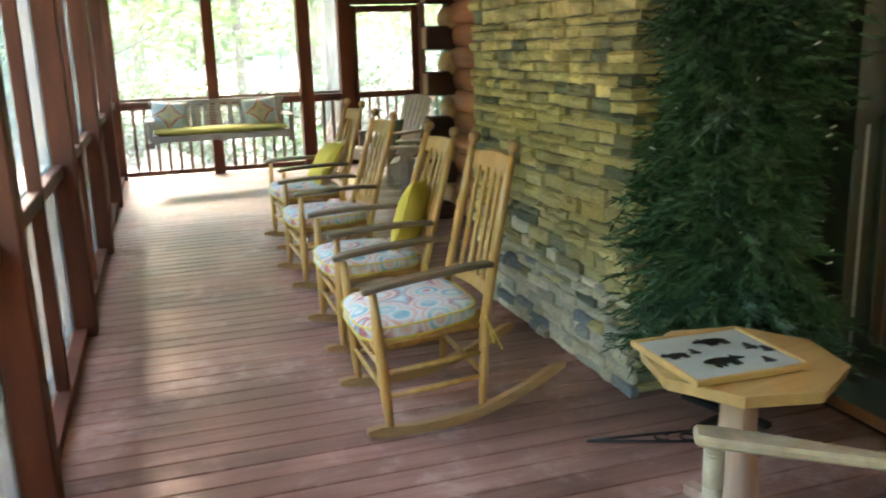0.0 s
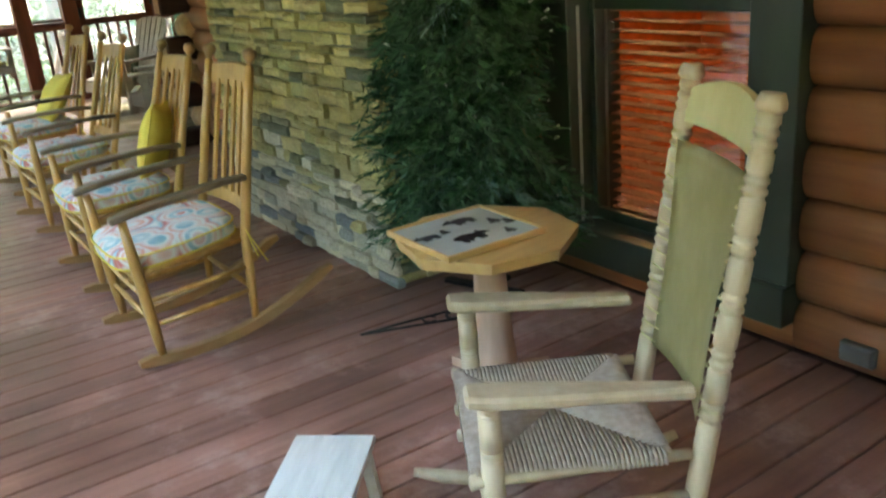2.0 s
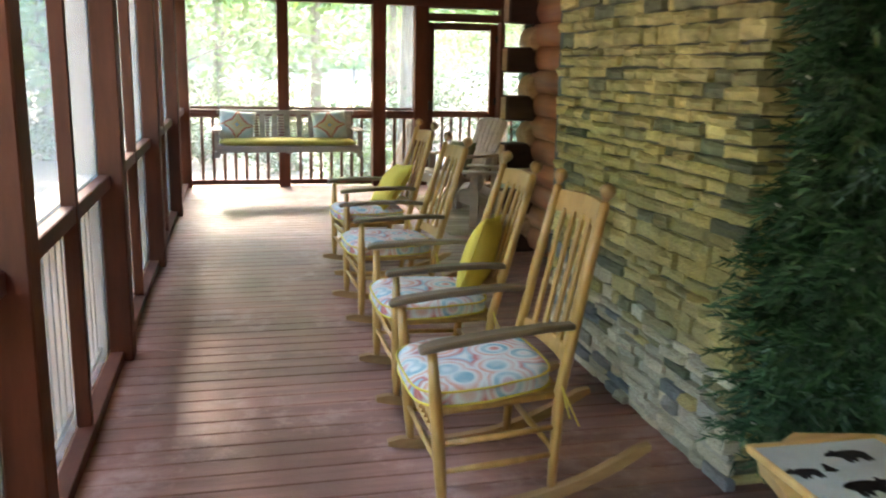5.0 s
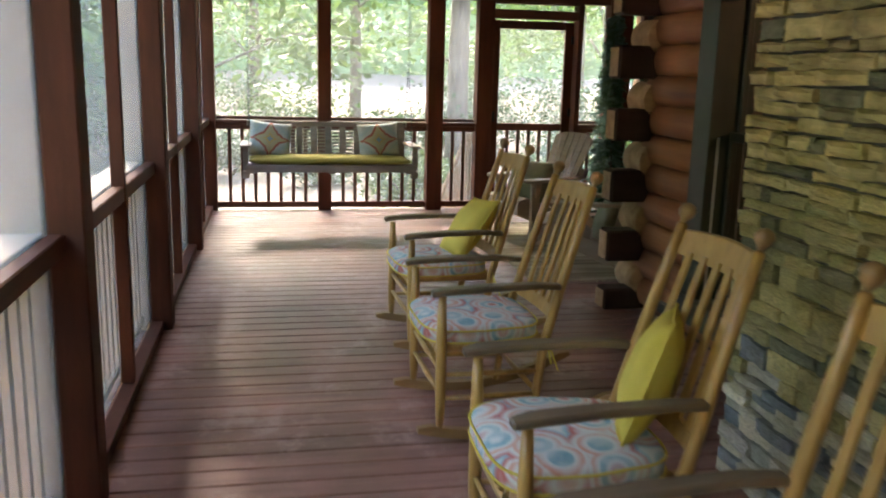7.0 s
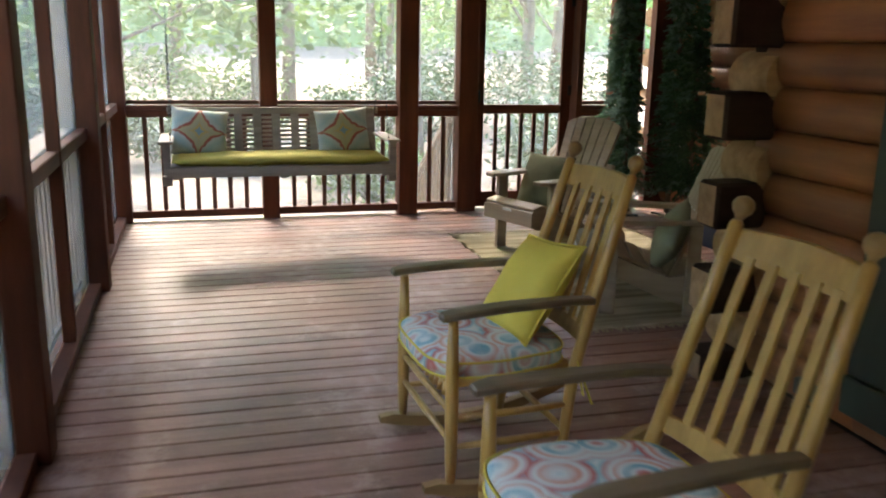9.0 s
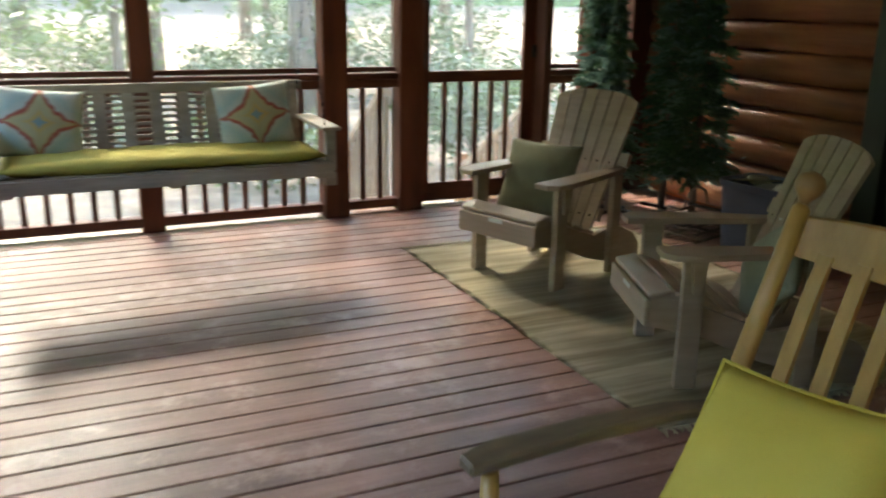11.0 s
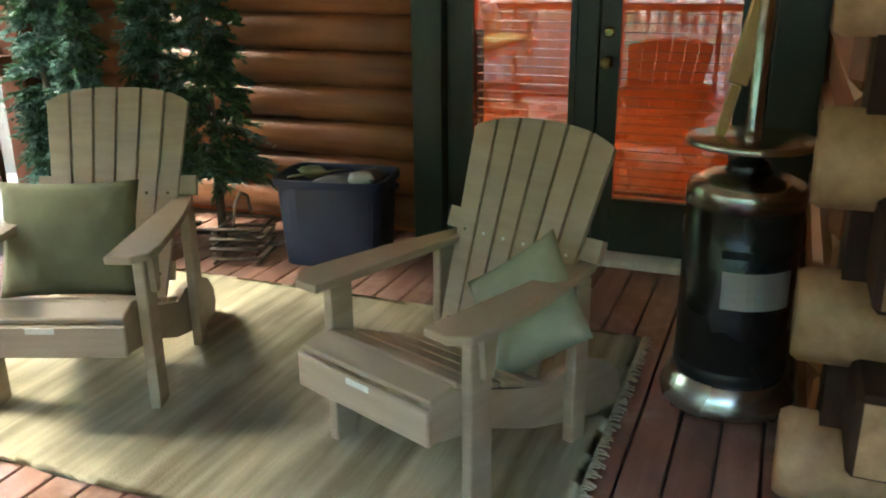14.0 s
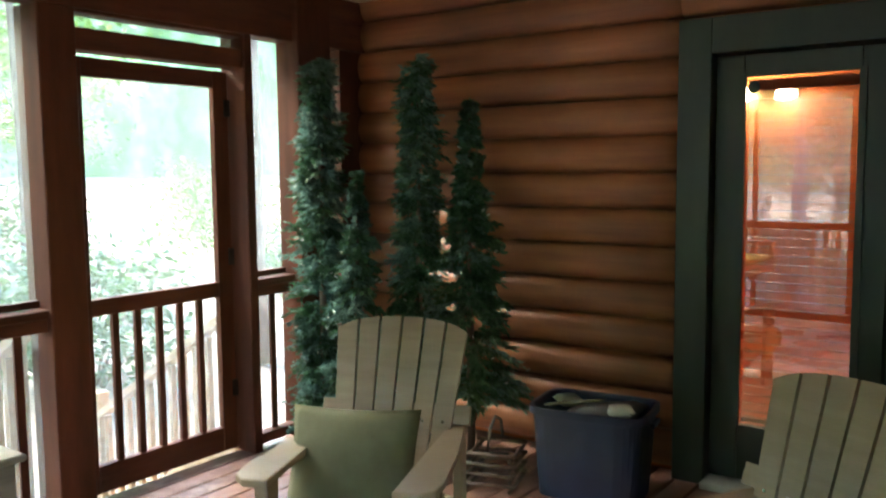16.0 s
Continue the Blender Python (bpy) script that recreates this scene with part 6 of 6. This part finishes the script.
for i, (x, y, w, hh) in enumerate(((-4.2, 6.2, 0.9, 1.3), (-5.0, 8.6, 1.1, 1.6), (-4.4, 12.4, 1.0, 1.4), (-6.2, 13.8, 1.2, 1.9), (-3.9, 15.2, 0.9, 1.3), (-6.5, 10.4, 1.2, 1.8), (-5.4, 17.0, 1.2, 1.8))):
    shrub(x, y, w, hh, 2400, 90 + i, M_LEAF_DARK)

rnd = random.Random(77)
for i in range(46):
    a, r = radians(rnd.uniform(-5, 215)), rnd.uniform(19, 44)
    r = max(r, 24.0) if a > 1.9 else r
    x, y = 2 + r * math.cos(a), 6 + r * math.sin(a)
    if i % 2:
        tree(x, y, rnd.uniform(8, 15), rnd.uniform(0.07, 0.2), rnd.uniform(3.2, 5.2), 4200, 200 + i, low=rnd.uniform(0.06, 0.2))
    else:
        shrub(x, y, rnd.uniform(1.4, 2.6), rnd.uniform(1.2, 2.8), 2600, 200 + i, M_LEAF if i % 3 else M_LEAF_DARK)

for i in range(26):
    a, r = radians(rnd.uniform(35, 150)), rnd.uniform(11.5, 22)
    x, y = 2 + r * math.cos(a), 6 + r * math.sin(a)
    if not (2.5 < x < 5.2 and y < 16):
        shrub(x, y, rnd.uniform(0.5, 1.3), rnd.uniform(0.5, 1.5), 1500, 300 + i, M_LEAF if i % 3 == 0 else M_LEAF_DARK)

# far wood behind everything
bm = bmesh.new()
ring0, ring1 = [], []
for i in range(64):
    a = 2 * math.pi * i / 64
    ring0.append(bm.verts.new((2 + 75 * math.cos(a), 6 + 75 * math.sin(a), -4)))
    ring1.append(bm.verts.new((2 + 75 * math.cos(a), 6 + 75 * math.sin(a), 30 + 4 * noise.noise(Vector((math.cos(a) * 4, math.sin(a) * 4, 0))))))
for i in range(64):
    bm.faces.new((ring0[i], ring0[(i + 1) % 64], ring1[(i + 1) % 64], ring1[i]))
M_FAR = surface("far_wood", (0.03, 0.06, 0.015), (0.12, 0.18, 0.06), (0.5, 0.5, 0.25), 0.9, bump=0, dirt=0.3, c3=(0.3, 0.35, 0.2))
tagged(part("backdrop", bm, M_FAR), "hazy green wood in the distance", "backdrop", kind="structure")

# ---- pieces of floor and chimney ----
bm = bmesh.new()
vs = box(bm, XW - 0.24, XR + 0.06, 0.0045, 0.124, -0.036, 0.0)
board = mesh_of("deck_board", bm, M_DECK, 0.003)
bm = bmesh.new()
box(bm, XW - 0.24, XE + 0.03, 0.0045, 0.124, -0.036, 0.0)
board_short = mesh_of("deck_board", bm, M_DECK, 0.003)
y = -2.614
while y < YN + 0.1:
    shared("deck_board", board if y > YC - 0.2 else board_short, floor, pose(0, y, 0.0012 * math.sin(y * 50)))
    y += 0.1285


def stone_meshes(count, material, seed):
    out = []
    rnd = random.Random(seed)
    for k in range(count):
        bm = bmesh.new()
        n = 3
        g = {}
        for i in range(n + 1):
            for j in range(n + 1):
                e = 0.92 if i in (0, n) or j in (0, n) else 1.0
                y, z = i / n - 0.5, j / n - 0.5
                wob = 0.06 if i in (0, n) or j in (0, n) else 0
                x = -1.0 * (0.62 if e < 1 else rnd.uniform(0.85, 1.1))
                g[i, j] = bm.verts.new((x, y + rnd.uniform(-wob, wob) * 0.5, z + rnd.uniform(-wob, wob) * 1.6))
        for i in range(n):
            for j in range(n):
                bm.faces.new((g[i, j], g[i, j + 1], g[i + 1, j + 1], g[i + 1, j]))
        rim = [(i, 0) for i in range(n)] + [(n, j) for j in range(n)] + [(i, n) for i in range(n, 0, -1)] + [(0, j) for j in range(n, 0, -1)]
        back = [bm.verts.new((0.4, g[r].co.y, g[r].co.z)) for r in rim]
        for a in range(len(rim)):
            b = (a + 1) % len(rim)
            bm.faces.new((g[rim[a]], g[rim[b]], back[b], back[a]))
        out.append(mesh_of("stone", bm, material))
    return out


stones = stone_meshes(14, M_STONE, 8)
low_stones = stone_meshes(8, M_STONE_LOW, 9)     # bluish light on the lowest courses, put into paler and greyer stones
rnd = random.Random(4)
z = 0.0
rows = []
while z < ZC - 0.02:
    h = rnd.choice((0.04, 0.05, 0.055, 0.065, 0.08))
    rows.append((z, min(h, ZC - z)))
    z += h
rest_v, rest_f = [], []


def lay(m, single):
    """One stone of the chimney: an object of its own, or joined to the rest."""
    z = m.translation.z
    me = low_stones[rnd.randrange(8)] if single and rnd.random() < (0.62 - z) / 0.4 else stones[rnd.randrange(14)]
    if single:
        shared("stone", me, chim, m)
        return
    base = len(rest_v)
    rest_v.extend(tuple(m @ v.co) for v in me.vertices)
    rest_f.extend(tuple(base + i for i in p.vertices) for p in me.polygons)


for z, h in rows:
    y = SY0 - rnd.uniform(0, 0.03)
    while y < SY1:
        w = min(rnd.uniform(0.08, 0.28), SY1 + 0.01 - y)
        if SY1 - y - w < 0.07:
            w = SY1 + 0.01 - y
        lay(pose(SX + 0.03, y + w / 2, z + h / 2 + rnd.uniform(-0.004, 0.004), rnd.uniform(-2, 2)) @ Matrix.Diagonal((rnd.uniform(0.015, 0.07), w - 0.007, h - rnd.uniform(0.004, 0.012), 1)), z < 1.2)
        y += w
    for yf, sgn in ((SY0 + 0.03, 0), (SY1 - 0.03, 1)):
        x = SX + 0.03
        while x < XE - 0.1:
            w = min(rnd.uniform(0.12, 0.32), XE - x)
            lay(pose(x + w / 2, yf, z + h / 2, 0, 0, 90 if sgn == 0 else -90) @ Matrix.Diagonal((rnd.uniform(0.02, 0.04), w - 0.007, h - 0.008, 1)), False)
            x += w
me = bpy.data.meshes.new("stones_joined")
me.from_pydata(rest_v, [], rest_f)
me.materials.append(M_STONE_REST)
ob = new("stones_joined", me)
ob.parent = chim
ob["kind"] = "stuff"
